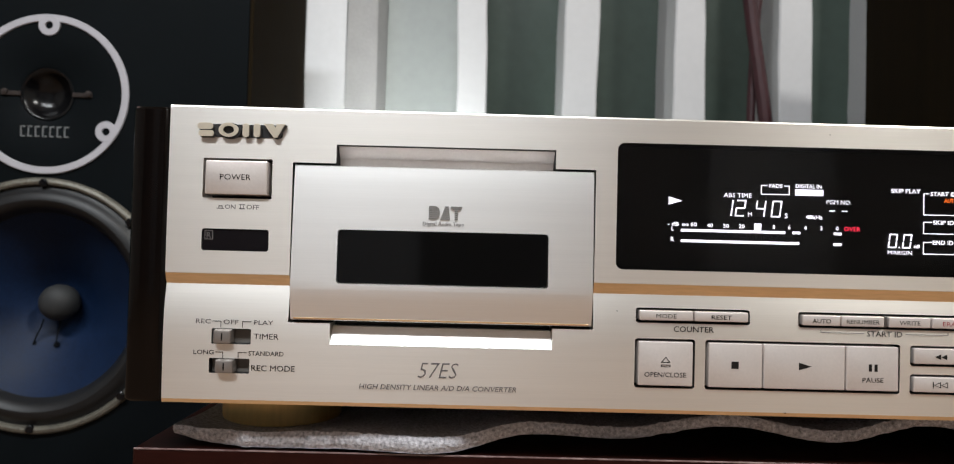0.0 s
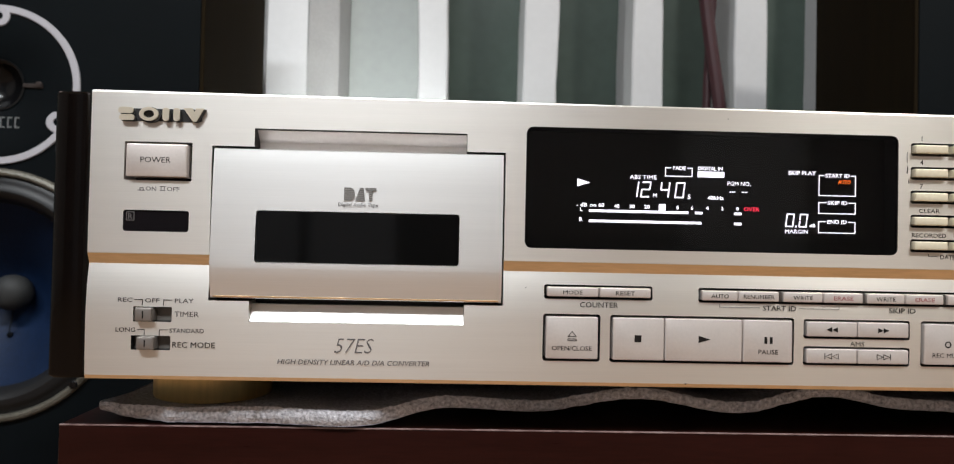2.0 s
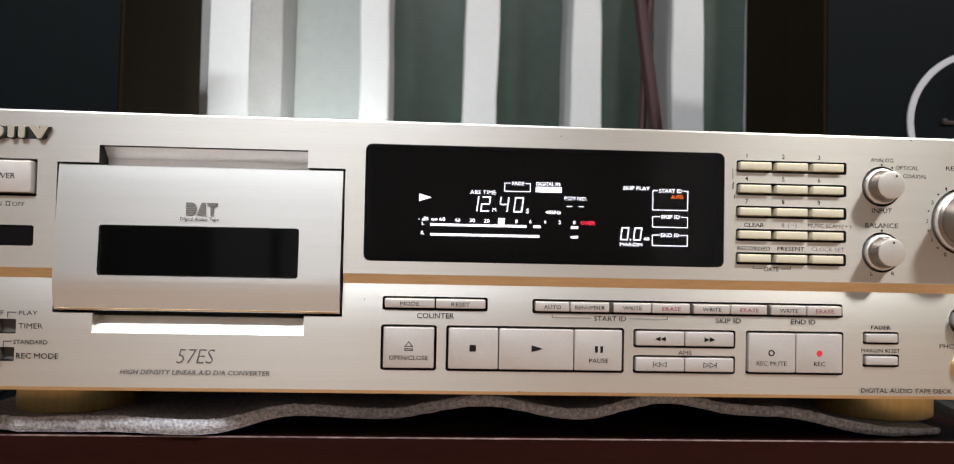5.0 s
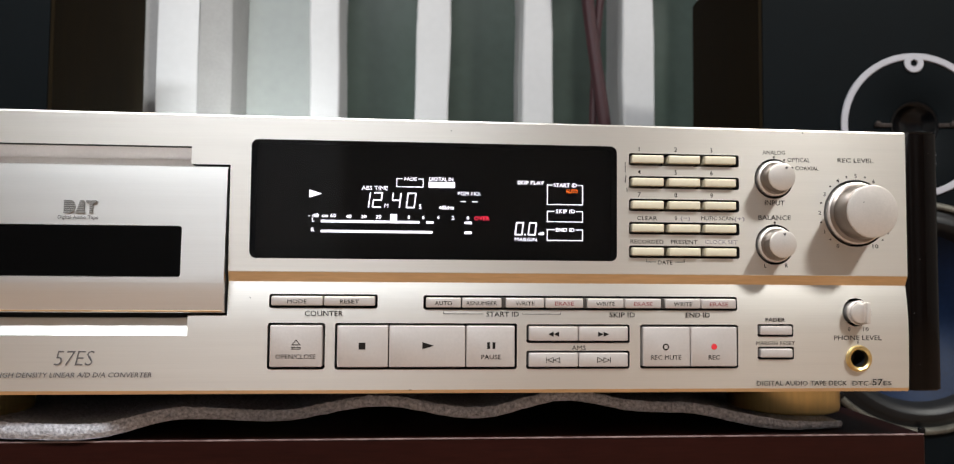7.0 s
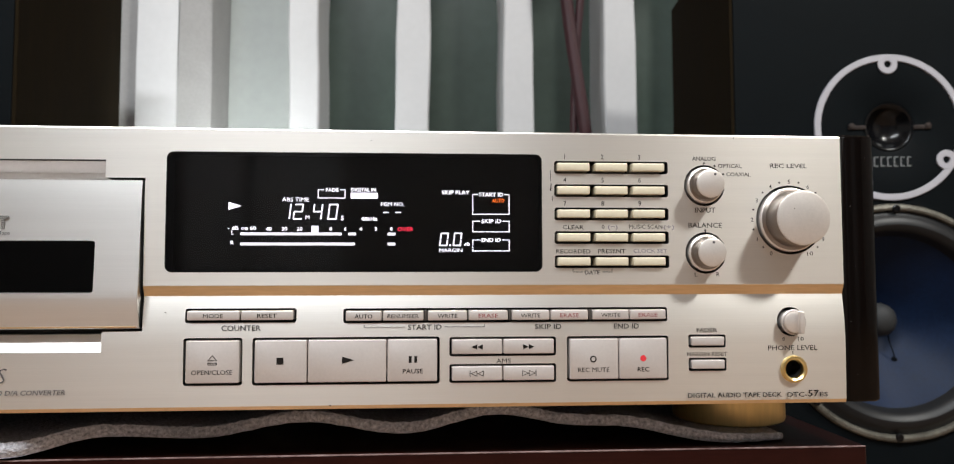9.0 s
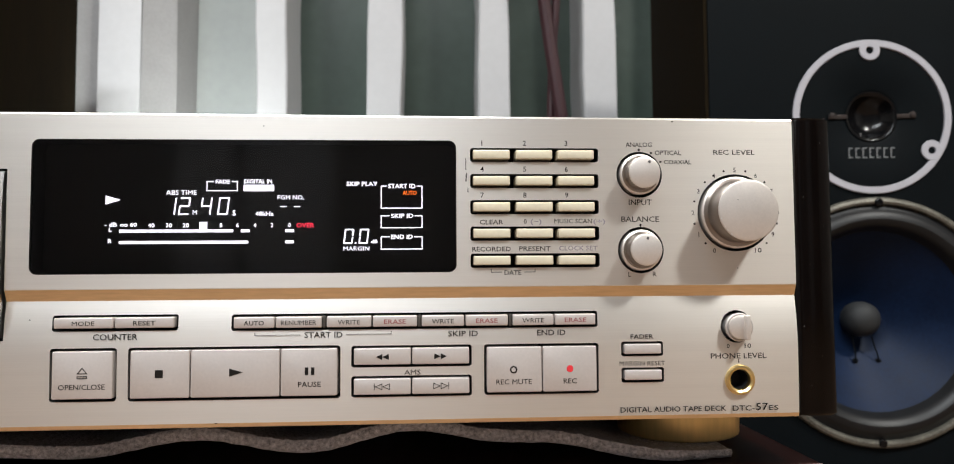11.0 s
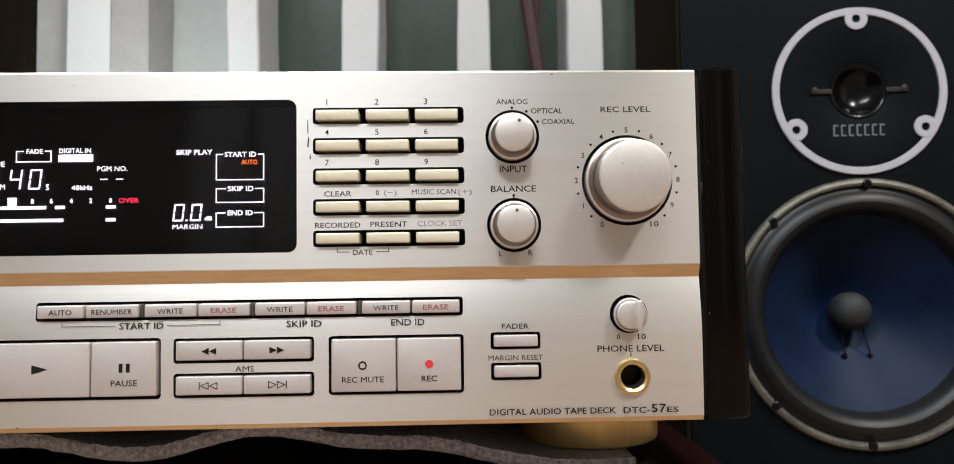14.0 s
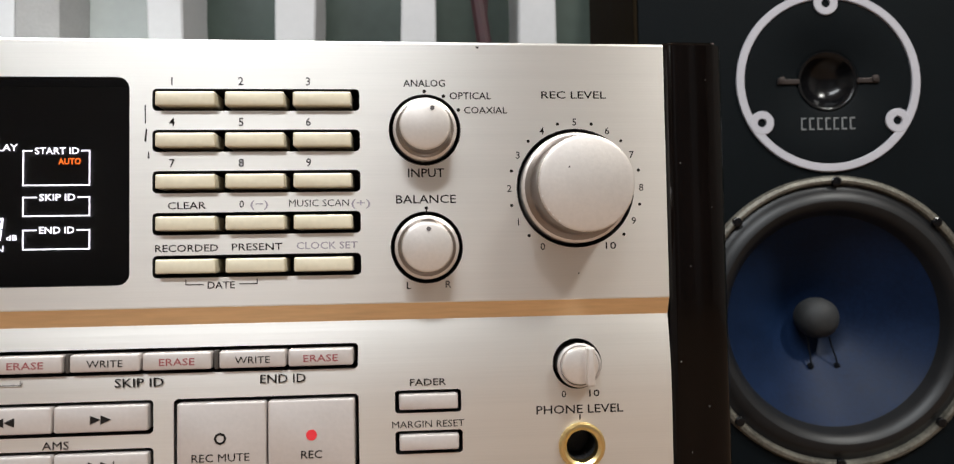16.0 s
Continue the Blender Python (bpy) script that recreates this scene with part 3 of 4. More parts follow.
ends = [[bm.verts.new((x * MM, y * MM, z * MM)) for y, z in dprof] for x in (dx0, dx1)]
for k in range(len(dprof)):
    bm.faces.new((ends[0][k - 1], ends[0][k], ends[1][k], ends[1][k - 1]))
bm.faces.new(ends[0])
bm.faces.new(ends[1][::-1])
door = part("cassette_door", bm, DOOR_METAL, deck, "brushed aluminium cassette door with a dark window")
carve(door, link_mesh("cutter", plate(62.7, 139.1, 64.6, 84.2, -6, 4.6, 1.2, 0), BLACK))
door.data.polygons.foreach_set("use_smooth", [True] * len(door.data.polygons))
door.data.set_sharp_from_angle(angle=radians(8))
part("door_lip", box(47.2, 154.4, -1.02, -0.4, 51.35, 52.0, bevel=0.15), GOLD_EDGE, door, "thin gold-brown lower lip")
part("door_window", plate(62.9, 138.9, 64.8, 84.0, -1.2, 0.0, 1.1, 0.15), WINDOW_GLASS, door, "smoked glass window")
part("door_well", plate(62.8, 139.0, 64.7, 84.1, 4.2, 4.55, 1.1, 0), BLACK, door)
bars([(66.2, 68.2, 66.0 + 0.9 * k, 66.4 + 0.9 * k) for k in range(9)] + [(133.6, 135.6, 66.0 + 0.9 * k, 66.4 + 0.9 * k) for k in range(9)], 4.1,
     material("grey_window_scale", (0.35, 0.35, 0.36), 0.6), door)
# format mark as striped blocks
MARK_INK = material("mid_grey_print", (0.19, 0.185, 0.18), 0.7, spec=0.15)
for pts in ([(95.4, 88.6), (97.8, 88.6), (99.0, 89.3), (99.5, 91.1), (99.0, 92.9), (97.8, 93.6), (95.4, 93.6)],
            [(99.6, 88.6), (103.2, 88.6), (102.6, 93.6), (101.4, 93.6)], [(103.4, 93.6), (107.4, 93.6), (107.4, 92.4), (106.0, 92.4), (106.0, 88.6), (104.8, 88.6), (104.8, 92.4), (103.4, 92.4)]):
    for k in range(7):
        z0, z1 = 88.6 + 0.72 * k, 89.15 + 0.72 * k
        cut = []
        for (xa, za), (xb, zb) in zip(pts, pts[1:] + pts[:1]):
            for z in (z0, z1):
                if min(za, zb) <= z <= max(za, zb) and za != zb:
                    cut.append((xa + (z - za) / (zb - za) * (xb - xa), z))
        low, top = [x for x, z in cut if z == z0], [x for x, z in cut if z == z1]
        if low and top:
            line = [(min(low), z0), (max(low), z0), (max(top), z1), (min(top), z1)]
            part("format_mark", loft([[(x, y, z) for x, z in line] for y in (-0.8, -2.12)]), MARK_INK, door)
write("Digital Audio Tape", 93.4, 108.2, 86.4, 1.4, -2.2, GREY_INK, door)
write("57ES", 92.8, 107.6, 31.0, 6.0, -0.05, GREY_INK, panel, slant=0.25, bold=-0.012)
write("HIGH DENSITY LINEAR A/D D/A CONVERTER", 71.6, 128.8, 26.6, 1.9, -0.05, GREY_INK, panel, slant=0.2)

# display
display = part("display", plate(164.2, 308.5, 72.4, 118.4, 8.9, 9.2, 2.4, 0), BLACK, deck, "fluorescent display behind smoked glass, lit white and red")
pane = part("display_glass", plate(164.2, 308.5, 72.4, 118.4, 0.3, 1.3, 2.4, 0.15), DISPLAY_GLASS, display, "smoked glass pane")
D = 8.6


def lit(words, x0, x1, z0, h, mat=LIT):
    bold = 0.0 if "M" in words else 0.014
    return write(words, x0, x1, z0, h, D, mat, display, bold=bold, name="lit_words")


def rects(items, mat=LIT, name="lit_segment"):
    return bars(items, D, mat, display, name)


def digit(ch, x, z, w, h, lean=0.12):
    """A seven-segment figure from slanted bars."""
    on = {"0": "abcdef", "1": "bc", "2": "abged", "3": "abgcd", "4": "fgbc", "5": "afgcd", "7": "abc", "8": "abcdefg"}[ch]
    t = 0.52
    m, g = h / 2, 0.16
    seg = {"a": (g, w - g, h - t, h), "d": (g, w - g, 0, t), "g": (g, w - g, m - t / 2, m + t / 2), "f": (0, t, m + g, h - g), "b": (w - t, w, m + g, h - g),
           "e": (0, t, g, m - g), "c": (w - t, w, g, m - g)}
    for s in on:
        a, b, c, d = seg[s]
        part("lit_segment", loft([[(x + u + lean * v, y, z + v) for u, v in ((a, c), (b, c), (b, d), (a, d))] for y in (D, D - 0.06)]), LIT, display)


shape([(185.2, 96.9), (185.2, 100.0), (190.3, 98.45)], D, LIT, display, "lit_arrow")
lit("ABS TIME", 206.0, 216.6, 100.3, 1.7)
for ch, x in (("1", 205.4), ("2", 210.2), ("4", 217.8), ("0", 223.8)):
    digit(ch, x, 93.1, 3.7, 6.3)
lit("M", 215.2, 216.9, 93.2, 1.7)
lit("S", 229.0, 230.5, 92.9, 1.9)
rects([(220.0, 222.4, 104.9, 105.2), (228.8, 230.9, 104.9, 105.2), (220.0, 220.3, 101.6, 105.2), (230.6, 230.9, 101.6, 105.2), (220.0, 230.9, 101.6, 101.9)])
lit("FADE", 223.2, 228.2, 104.3, 1.5)
lit("DIGITAL IN", 233.2, 243.0, 104.4, 1.5)
rects([(233.0, 243.7, 101.6, 103.9)])
lit("PGM NO.", 245.0, 254.3, 98.6, 1.6)
rects([(246.0, 248.2, 95.9, 96.2), (250.8, 253.0, 95.9, 96.2)])
lit("48kHz", 237.2, 243.6, 92.8, 1.5)
lit("- dB", 185.0, 189.2, 89.0, 1.5)
lit("oo 60", 190.3, 196.0, 89.0, 1.5)
for w, x in (("40", 201.0), ("30", 207.1), ("20", 213.0), ("8", 225.2), ("6", 231.0), ("4", 237.1), ("2", 243.1), ("0", 249.2)):
    lit(w, x - 0.55 * len(w), x + 0.55 * len(w), 88.7, 1.5)
rects([(217.7, 220.4, 88.0, 90.6)])
lit("OVER", 251.7, 258.0, 88.6, 1.6, LIT_RED)
lit("L", 186.4, 187.5, 87.2, 1.6)
lit("R", 186.2, 187.5, 83.2, 1.6)
rects([(190.0 + 0.76 * k, 190.0 + 0.76 * k + 0.72, 86.9, 87.9) for k in range(52)] + [(232.2, 235.2, 86.9, 87.9), (247.8, 250.8, 86.9, 87.9)])
rects([(190.0 + 0.76 * k, 190.0 + 0.76 * k + 0.72, 82.9, 83.9) for k in range(59)] + [(247.8, 250.8, 82.9, 83.9)])
lit("SKIP PLAY", 269.4, 280.6, 103.5, 1.6)
for word, z0, z1, a, b in (("START ID", 95.3, 103.6, 284.4, 294.2), ("SKIP ID", 88.2, 92.8, 285.4, 293.4), ("END ID", 80.5, 85.2, 285.4, 293.2)):
    rects([(281.7, a - 0.5, z1 - 0.3, z1), (b + 0.5, 296.7, z1 - 0.3, z1), (281.7, 282.0, z0, z1), (296.4, 296.7, z0, z1), (281.7, 296.7, z0, z0 + 0.3)])
    lit(word, a, b, z1 - 0.9, 1.6)
lit("AUTO", 289.6, 294.6, 100.3, 1.5, LIT_ORANGE)
digit("0", 268.3, 82.6, 3.3, 5.4)
digit("0", 273.7, 82.6, 3.3, 5.4)
rects([(272.4, 273.0, 82.6, 83.2)])
lit("dB", 278.2, 280.6, 82.8, 1.3)
lit("MARGIN", 268.4, 277.6, 80.2, 1.5)

# number keys
LEGEND = [("1", "2", "3"), ("4", "5", "6"), ("7", "8", "9")]
for row, (z0, z1) in enumerate(ROWS_KEYS):
    for col in range(3):
        x0 = (314.6, 329.7, 344.6)[col]
        button("number_key", x0, x0 + 13.0, z0 + 0.95, z1 - 0.85, -1.6, 0.4, 0.5, KEY, "small ivory number key")
        if row < 3:
            write(LEGEND[row][col], x0 + 2.6, x0 + 3.9, z1 + 0.85, 1.9, -0.05, INK, panel)
for w, a, b, z, mat in (("CLEAR", 316.9, 325.2, 89.2, INK), ("0", 332.1, 333.9, 89.4, INK), ("(\u2212)", 334.9, 338.8, 89.4, LILAC_INK), ("MUSIC SCAN", 343.4, 356.8, 89.5, INK),
                        ("(+)", 357.3, 361.6, 89.4, LILAC_INK), ("RECORDED", 314.2, 327.8, 79.7, INK), ("PRESENT", 330.8, 341.9, 79.8, INK),
                        ("CLOCK SET", 345.0, 358.6, 79.9, LILAC_INK), ("DATE", 325.5, 331.4, 71.4, INK)):
    write(w, a, b, z - 0.25, 1.65, -0.05, mat, panel)
bars([(320.7, 324.6, 72.0, 72.2), (320.7, 320.9, 72.2, 73.2), (332.4, 336.4, 72.0, 72.2), (336.2, 336.4, 72.2, 73.2)], -0.02, INK, panel)

# transport buttons
for x0, x1, w in ((172.9, 192.5, "MODE"), (193.0, 212.6, "RESET")):
    b = button("counter_button", x0, x1, 54.0, 57.6, label="slim taupe counter button")
    write(w, (x0 + x1) / 2 - 3.7, (x0 + x1) / 2 + 3.7, 54.9, 1.6, F, INK, b)
write("COUNTER", 185.6, 200.3, 50.0, 2.1, -0.05, INK, panel)
for x0, x1, w, mat in ((232.4, 246.1, "AUTO", INK), (246.6, 262.2, "RENUMBER", INK), (263.8, 279.1, "WRITE", INK), (279.6, 294.9, "ERASE", RED_INK),
                       (296.4, 311.2, "WRITE", INK), (311.7, 326.5, "ERASE", RED_INK), (328.1, 342.6, "WRITE", INK), (343.1, 357.4, "ERASE", RED_INK)):
    b = button("edit_button", x0, x1, 53.5, 57.3, label="slim taupe edit button")
    h = 6.0 if w == "RENUMBER" else 3.4 if w == "AUTO" else 3.8
    write(w, (x0 + x1) / 2 - h, (x0 + x1) / 2 + h, 54.5, 1.6, F, mat, b)
DIVIDER = material("dark_divider", (0.05, 0.043, 0.038), 0.35)
for x in (262.45, 295.15, 326.8):
    part("divider", plate(x, x + 1.05, 53.3, 57.5, -0.2, 6.5, 0.4, 0.3), DIVIDER, deck, smooth=True)
write("START ID", 256.2, 269.2, 50.0, 2.0, -0.05, INK, panel)
bars([(239.3, 255.0, 50.9, 51.1), (239.3, 239.5, 50.9, 52.0), (270.4, 286.0, 50.9, 51.1), (285.8, 286.0, 50.9, 52.0)], -0.02, GREY_INK, panel)
write("SKIP ID", 305.6, 316.0, 49.9, 2.0, -0.05, INK, panel)
write("END ID", 336.8, 346.8, 49.9, 2.0, -0.05, INK, panel)

b = button("open_button", 172.7, 192.6, 30.4, 46.4, label="square taupe open and close button")
write("OPEN/CLOSE", 175.0, 190.2, 33.6, 1.8, F, INK, b)
bars(outline(181.0, 184.4, 37.2, 38.1, 0.25), F + 0.03, INK, b)
for p in ([(180.9, 38.8), (182.7, 41.0), (182.7, 40.6), (181.4, 39.05)], [(184.5, 38.8), (184.0, 39.05), (182.7, 40.6), (182.7, 41.0)], [(180.9, 38.8), (181.4, 39.05), (184.0, 39.05), (184.5, 38.8)]):
    shape(p, F + 0.03, INK, b)
b = button("stop_button", 198.3, 217.9, 30.3, 46.4, label="large taupe stop button")
bars([(206.6, 209.2, 37.2, 39.8)], F + 0.03, INK, b)
b = button("play_button", 218.3, 248.0, 30.3, 46.4, label="wide taupe play button")
shape([(231.2, 37.3), (231.2, 40.0), (235.8, 38.65)], F + 0.03, INK, b)
b = button("pause_button", 248.4, 267.5, 30.3, 46.4, label="large taupe pause button")
bars([(256.6, 257.7, 37.4, 40.0), (258.7, 259.8, 37.4, 40.0)], F + 0.03, INK, b)
write("PAUSE", 254.3, 262.0, 33.4, 1.8, F, INK, b)
for k, (x0, x1) in enumerate(((273.1, 292.7), (293.1, 312.9))):
    c = (x0 + x1) / 2
    s = 1 if k else -1
    b = button("wind_button", x0, x1, 40.5, 46.2, label="taupe tape winding button")
    for d in (-1.1, 1.1):
        shape([(c + d - s * 1.1, 42.2), (c + d - s * 1.1, 44.2), (c + d + s * 1.1, 43.2)], F + 0.03, INK, b)
    b = button("skip_button", x0, x1, 30.3, 35.8, label="taupe track skip button")
    for d in (-1.3, 1.3):
        for q in (-1, 1):
            shape([(c + d - s * 1.2, 33.05 + q * 1.1), (c + d - s * 1.2, 33.05 + q * 0.85), (c + d + s * 0.9, 33.05), (c + d + s * 1.3, 33.05)], F + 0.03, INK, b)
        bars([(c + d - s * 1.2 - 0.1, c + d - s * 1.2 + 0.1, 32.0, 34.1)], F + 0.03, INK, b)
    bars([(c + s * 2.75 - 0.12, c + s * 2.75 + 0.12, 31.9, 34.2)], F + 0.03, INK, b)
write("AMS", 290.4, 296.0, 36.9, 1.8, -0.05, INK, panel)
b = button("rec_mute_button", 319.0, 338.2, 30.4, 46.1, label="large taupe record mute button")
write("REC MUTE", 322.2, 334.6, 33.2, 1.8, F, INK, b)
part("symbol", lathe([(1.35, F + 0.03), (1.35, F - 0.03), (0.85, F - 0.03), (0.85, F + 0.03)], 328.3, 38.2, 8, caps=False), INK, b)
b = button("record_button", 338.6, 357.6, 30.4, 46.1, label="large taupe record button with a red dot")
write("REC", 345.8, 350.4, 33.2, 1.8, F, INK, b)
disc(348.1, 38.3, 1.2, F + 0.03, RED_DOT, b, "red_dot")
b = button("fader_button", 367.5, 380.8, 43.0, 46.5, label="small taupe fader button")
write("FADER", 370.0, 378.2, 48.3, 1.6, -0.05, INK, panel)
b = button("margin_button", 367.5, 380.9, 33.9, 37.4, label="small taupe margin reset button")
write("MARGIN RESET", 365.9, 382.2, 38.9, 1.6, -0.05, INK, panel)


def knob(name, x, z, r, length, label, taper=0.9, mark_angle=None):
    """A turned knob with a skirt, a waist and a slightly domed cap."""
    cap = r * taper
    prof = [(r, 6.5), (r, -0.9), (r - 0.2, -1.3), (r - 0.7, -1.6), (cap + 0.8, -2.0), (cap + 0.3, -2.5), (cap + 0.1, -length * 0.6), (cap, -length + 0.7), (cap - 0.25, -length + 0.25), (cap - 0.9, -length), (0.01, -length - 0.12)]
    ob = part(name, lathe(prof, x, z, 72), KNOB, deck, label, smooth=True)
    ob.data.materials.append(KNOB_SHADED)
    # side faces take the darker metal, with their shade painted in
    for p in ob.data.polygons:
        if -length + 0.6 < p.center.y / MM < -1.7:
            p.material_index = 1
    if mark_angle is not None:
        a = radians(90 - mark_angle)
        disc(x + (cap - 1.7) * math.cos(a), z + (cap - 1.7) * math.sin(a), 0.5, -length - 0.1, GREY_INK, ob, "pointer_dot")
    return ob


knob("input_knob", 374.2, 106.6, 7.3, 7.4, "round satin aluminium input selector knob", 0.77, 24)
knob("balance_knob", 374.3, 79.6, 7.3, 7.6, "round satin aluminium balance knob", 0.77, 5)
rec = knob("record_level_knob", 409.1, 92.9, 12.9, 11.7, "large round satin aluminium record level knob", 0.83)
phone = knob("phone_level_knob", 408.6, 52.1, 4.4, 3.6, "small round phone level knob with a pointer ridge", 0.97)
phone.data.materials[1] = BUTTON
part("pointer_ridge", plate(409.7, 411.6, 47.7, 56.4, -5.2, -1.6, 0.5, 0.5), KNOB, phone, smooth=True)
for x, z in ((374.2, 115.5), (378.6, 114.4), (382.0, 111.2)):
    disc(x, z, 0.42, -0.0, INK, panel)
disc(374.3, 88.6, 0.42, -0.0, INK, panel)
bars([(374.15, 374.45, 87.2, 88.2)], -0.02, INK, panel)
for w, a, b_, z, h in (("ANALOG", 369.4, 379.0, 116.6, 1.7), ("OPTICAL", 380.0, 389.6, 113.7, 1.7), ("COAXIAL", 383.3, 393.3, 110.4, 1.6), ("INPUT", 370.2, 378.5, 95.7, 2.1),
                       ("BALANCE", 367.4, 381.1, 89.7, 2.0), ("L", 369.5, 370.7, 70.2, 1.7), ("R", 378.4, 379.8, 70.3, 1.7), ("REC LEVEL", 401.4, 416.8, 113.9, 1.8),
                       ("PHONE LEVEL", 398.8, 419.1, 40.9, 2.0), ("0", 404.6, 405.9, 44.6, 1.6), ("10", 411.2, 413.6, 44.6, 1.6)):
    write(w, a, b_, z, h, -0.05, INK, panel)
for k in range(21):
    ang = radians(90 - (-149 + 29.8 * k / 2))
    x, z = 409.1 + 15.6 * math.cos(ang), 92.8 + 15.6 * math.sin(ang)
    if k % 2:
        disc(x, z, 0.38, -0.0, INK, panel)
    else:
        w = 1.3 if k < 20 else 2.5
        write(str(k // 2), x - w / 2, x + w / 2, z - 0.85, 1.7, -0.05, INK, panel)
jack = part("headphone_jack", lathe([(5.4, 0.6), (5.4, -0.5), (5.0, -1.0), (4.4, -1.1), (3.7, -0.6), (3.45, 0.5), (3.4, 1.2)], 409.2, 33.4, 48, caps=False), GOLD, deck,
            "gold-plated headphone jack", smooth=True)
part("jack_sleeve", lathe([(3.4, 1.2), (3.4, 9)], 409.2, 33.4, 32, caps=False), BLACK, jack)
part("jack_hole", lathe([(3.39, 9.5), (3.39, 8.5)], 409.2, 33.4, 32), BLACK, jack)
bars([(408.75, 409.05, 39.4, 40.6)], -0.02, INK, panel)
write("DIGITAL AUDIO TAPE DECK", 366.0, 404.0, 22.6, 1.9, -0.05, INK, panel)
write("DTC-", 406.3, 414.3, 22.5, 1.9, -0.05, INK, panel)
write("57", 414.8, 419.2, 22.6, 2.6, -0.05, INK, panel)
write("ES", 419.5, 423.0, 22.6, 1.7, -0.05, INK, panel)


# ---- loudspeakers ----
def loudspeaker(cx, base, turn, tz, x0, x1, leads, label):
    """A cabinet with an inverted-dome tweeter and a woofer; cx is the axis, the baffle lies at y = 0 of the thing, tz is the tweeter's height."""
    s = thing("loudspeaker", label, "loudspeaker", (cx * MM, base * MM, -0.15), "pair of loudspeakers")
    s.rotation_euler = (0, 0, radians(turn))
    s.scale = (0.956, 0.956, 0.956)
    wz = tz - 176.0
    body = part("cabinet", box(x0, x1, 1.0, 235, 0, 560, bevel=0.8), WALNUT, s, "brown walnut veneered cabinet")
    cab = part("baffle", box(x0 + 3.2, x1 - 3.2, 0, 65, 3.2, 556.8, bevel=1.0), BAFFLE, s, "blue-black painted baffle")
    bpy.context.view_layer.update()
    carve(body, link_mesh("cutter", box(x0 + 3, x1 - 3, -20, 66, 3, 557), BLACK, s))
    bm = bmesh.new()
    lathe([(98.5, 60), (98.5, -5)], 0, wz, 72, bm)
    lathe([(21, 30), (21, -5)], 0, tz, 40, bm)
    bpy.context.view_layer.update()
    carve(cab, link_mesh("cutter", bm, BLACK, s))
    # tweeter
    tw = part("tweeter_ring", lathe([(67, 0.2), (67, -1.6), (66.5, -2.0), (61.6, -2.0), (61.1, -1.6), (61.1, 0.2)], 0, tz, 96, caps=False), RING, s, "grey-white flat tweeter ring", smooth=True)
    for a in (90, 211.5, 328.5):
        x, z = 57.8 * math.cos(radians(a)), tz + 57.8 * math.sin(radians(a))
        part("ring_tab", lathe([(8.8, 0.2), (8.8, -1.95), (8.4, -2.2), (3.3, -2.2), (3.1, -0.4)], x, z, 28, caps=False), RING, tw, smooth=True)
        part("screw", lathe([(3.6, -0.3), (3.4, -0.6), (1.5, -0.7), (1.2, -0.3), (0.01, -0.3)], x, z, 18), LEAD, tw)
    part("tweeter_plate", lathe([(60, 0.1), (60, -0.8), (24, -0.8), (22, 0.2), (20.5, 2)], 0, tz, 80, caps=False), BAFFLE, tw, smooth=True)
    part("tweeter_dome", lathe([(22, -0.82), (20.6, -0.7), (19.2, 0.2), (17.5, 2.5), (14, 6.5), (9, 9.3), (4, 10.6), (0.01, 11)], 0, tz, 56, caps=False), GLOSS_BLACK, tw,
         "glossy black inverted dome", smooth=True)
    for sgn in (-1, 1):
        bm = box(min(sgn * 21, sgn * 37), max(sgn * 21, sgn * 37), -2.2, -0.8, tz - 2, tz + 1.6, bevel=0.4)
        lathe([(2.6, -0.8), (2.6, -3.0), (0.01, -3.4)], sgn * 34, tz + 1, 14, bm)
        part("terminal_lug", bm, material("tarnished_lug", (0.05, 0.04, 0.037), 0.35, 0.6, 0.3, 300), tw)
    # maker's word as plain strokes
    for k in range(7):
        a = -20.5 + 5.9 * k
        bars([(a, a + 1.0, tz - 36, tz - 27), (a + 1.0, a + 3.8, tz - 28, tz - 27), (a + 1.0, a + 3.8, tz - 36, tz - 35)], -0.9, PALE_LETTER, tw, "maker_mark", 0.2)
    # woofer
    fr = part("woofer_frame", lathe([(106, 0.2), (106, -2.5), (104.6, -4.2), (102.2, -5.0), (100.4, -4.4), (99.4, -2.5), (99, 3)], 0, wz, 112, caps=False), FRAME, s,
              "worn cast metal woofer frame", smooth=True)
    for k in range(8):
        a = radians(90 + 45 * k - 1)
        x, z = 101.5 * math.cos(a), wz + 101.5 * math.sin(a)
        part("screw", lathe([(3.7, -3.6), (3.5, -5.3), (2.6, -5.8), (0.01, -6.0)], x, z, 16), GLOSS_BLACK, fr)
    part("surround", lathe([(99.5, -1.5), (96.5, -2.6), (94.5, -4.6), (91, -7.4), (87, -8.2), (83, -6.2), (80, -2.0), (78, 2.5), (77, 4)], 0, wz, 96, caps=False), RUBBER, s, "black rubber surround", smooth=True)
    part("cone", lathe([(80, 1.6), (76, 5.4), (60, 17.5), (44, 29.5), (30, 40), (20, 47), (12, 49), (0.01, 49)], 0, wz, 96, caps=False), CONE, s, "blue-grey paper cone", smooth=True)
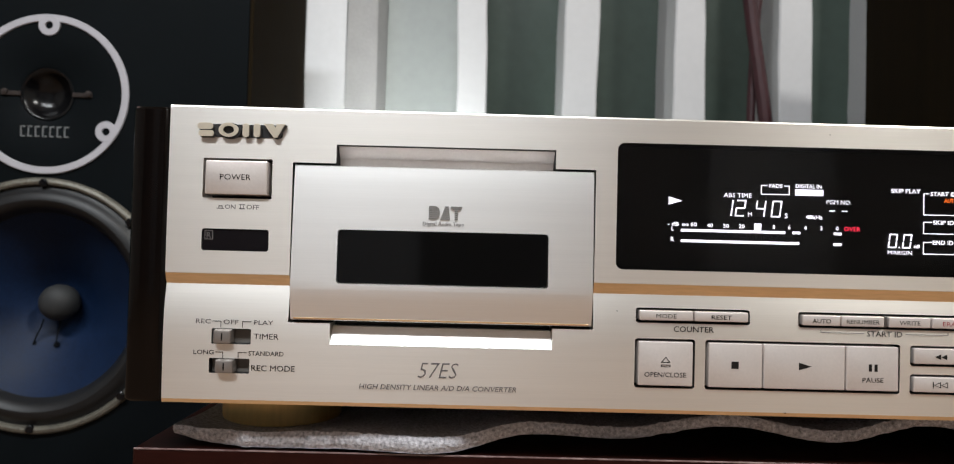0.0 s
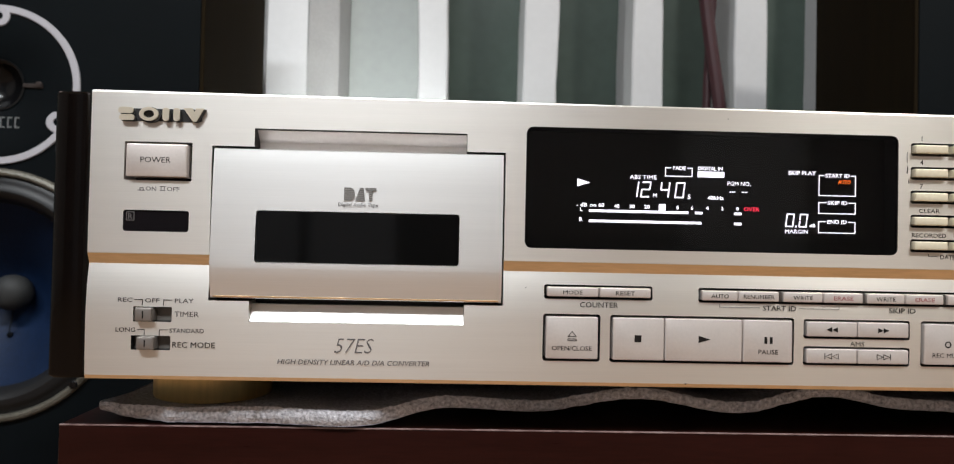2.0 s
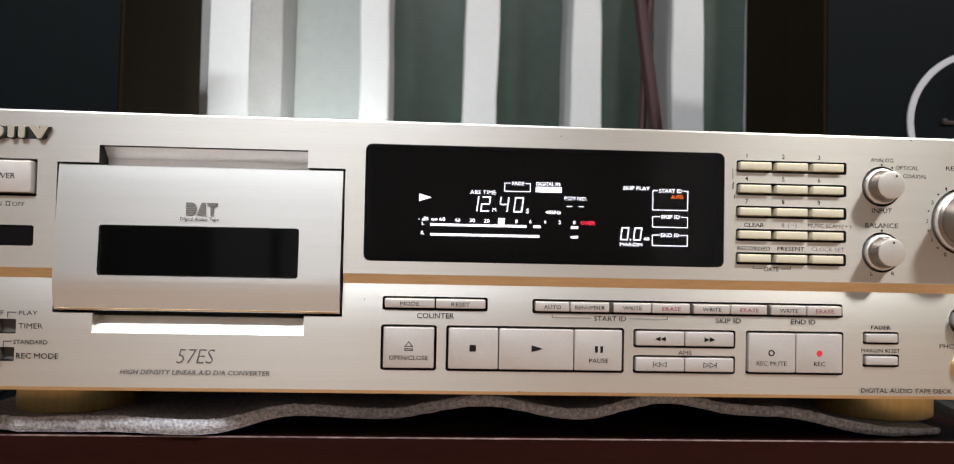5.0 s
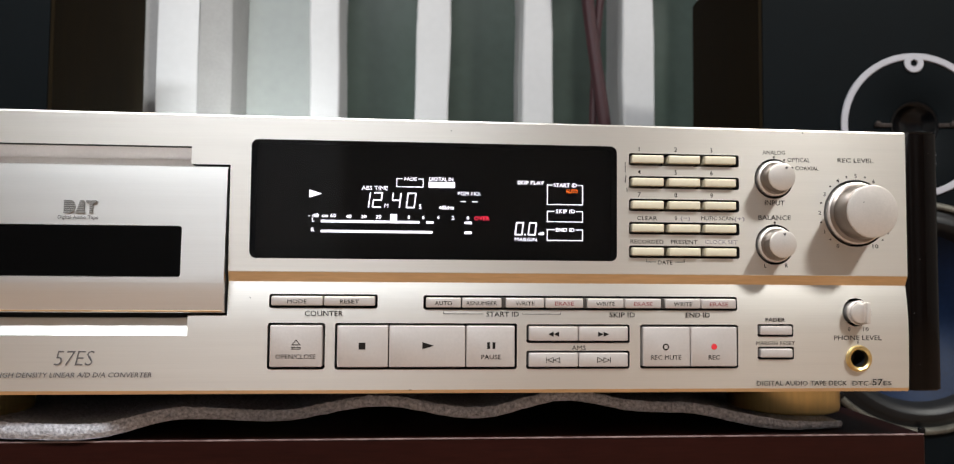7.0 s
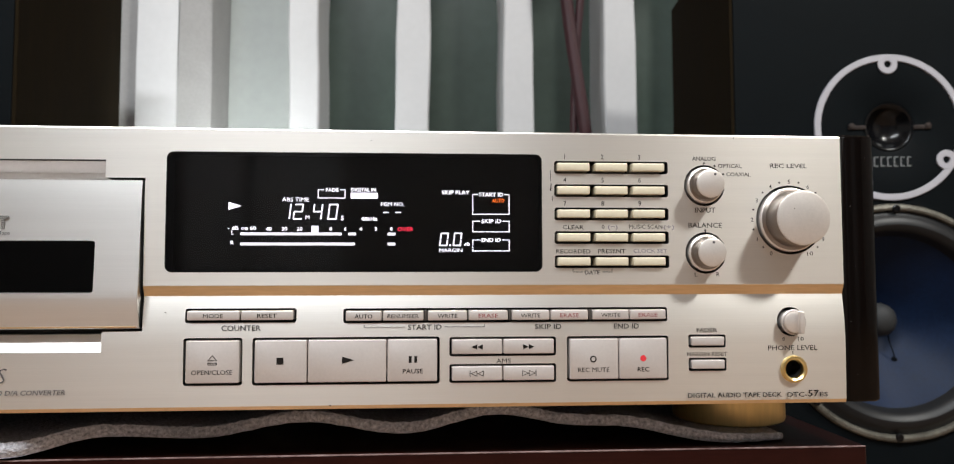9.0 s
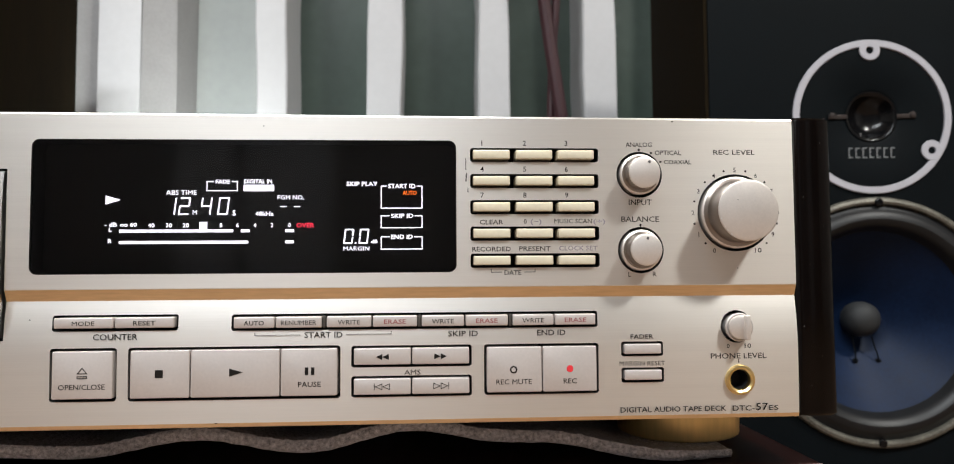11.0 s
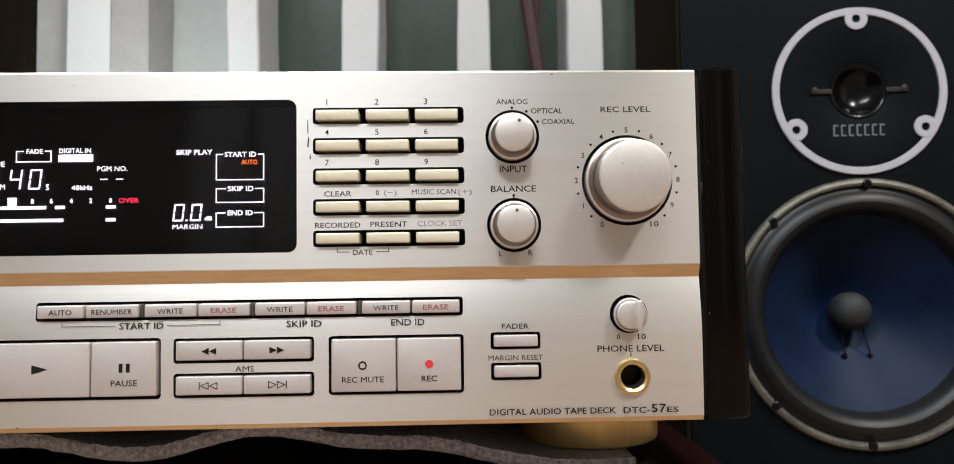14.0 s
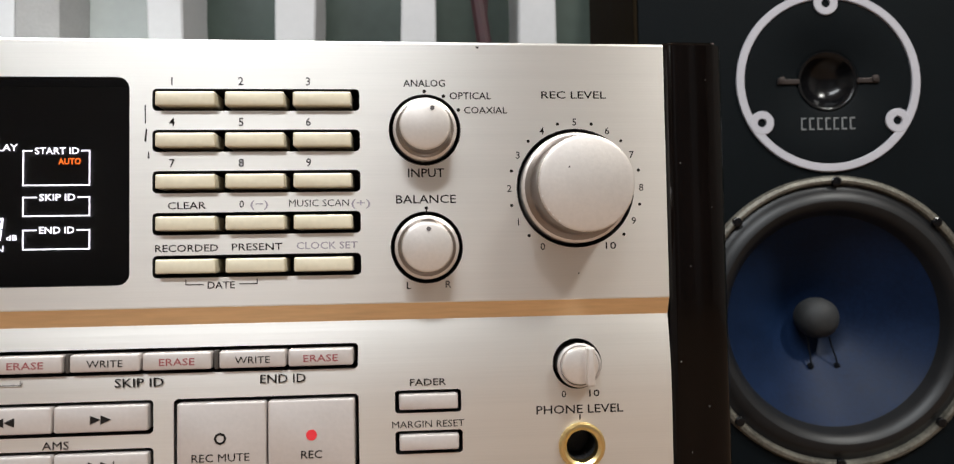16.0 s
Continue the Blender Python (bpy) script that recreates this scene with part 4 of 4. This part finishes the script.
    cap = part("dust_cap", lathe([(11, 49), (14, 42), (15.4, 36), (15.7, 31), (15.0, 26.3), (12.6, 22), (8.6, 18.8), (4.1, 17.4), (0.01, 17)], 0, wz, 56), CAP, s, "grey felt dust cap", smooth=True)
    for xa, xb in leads:
        end = wz - 37
        bm = tube([(xa, 31.5, wz - 14.5), (xa + (xb - xa) * 0.3, 31.5, wz - 22), (xb - (xb - xa) * 0.25, 31, wz - 30), (xb, 30.5, end)], 0.6)
        lathe([(2.2, 34), (2.2, 31.4), (0.01, 30.8)], xb, end, 14, bm)
        part("lead_wire", bm, LEAD, cap)
    return s


loudspeaker(662.6, 323.9, -6.0, 364.0, -141, 168, ((-7.5, -5.5), (9, 14.5)), "blue-black loudspeaker with a blue woofer and ringed tweeter, on the floor")
loudspeaker(-231.2, 319.7, 2.6, 359.6, -168, 167.5, ((-12, -20), (2, -1)), "blue-black loudspeaker with a blue woofer and ringed tweeter, on the floor")

# ---- wear ----
for pts in ([(311.9, 104.2), (312.3, 104.0), (312.5, 106.8), (312.2, 107.2)], [(312.0, 108.2), (312.25, 108.1), (312.2, 112.4), (311.95, 112.2)],
            [(312.6, 100.4), (313.0, 100.2), (312.9, 101.8), (312.7, 101.9)], [(386.2, 126.0), (387.0, 126.0), (386.8, 125.6), (386.4, 125.6)],
            [(164.6, 57.2), (165.0, 57.2), (165.0, 56.8), (164.6, 56.9)], [(226.4, 21.6), (227.2, 21.6), (227.0, 21.3), (226.5, 21.3)],
            [(241.6, 123.6), (241.9, 123.6), (241.9, 123.3), (241.6, 123.3)], [(409.2, 73.2), (409.5, 73.2), (409.5, 72.9), (409.2, 72.9)]):
    shape(pts, 0.02, INK, panel, "scuff")
CHIP = material("bare_metal_chip", (0.85, 0.84, 0.82), 0.35, 0.9)
for deg, r in ((196, 10.2), (214, 10.25), (222, 10.2), (233, 10.25), (97, 10.25)):
    a = radians(deg)
    disc(409.1 + r * math.cos(a), 92.9 + r * math.sin(a), 0.28, -11.5, CHIP, rec, "chip", 7)
disc(405.2, 96.4, 0.2, -11.75, INK, rec, "speck", 8)
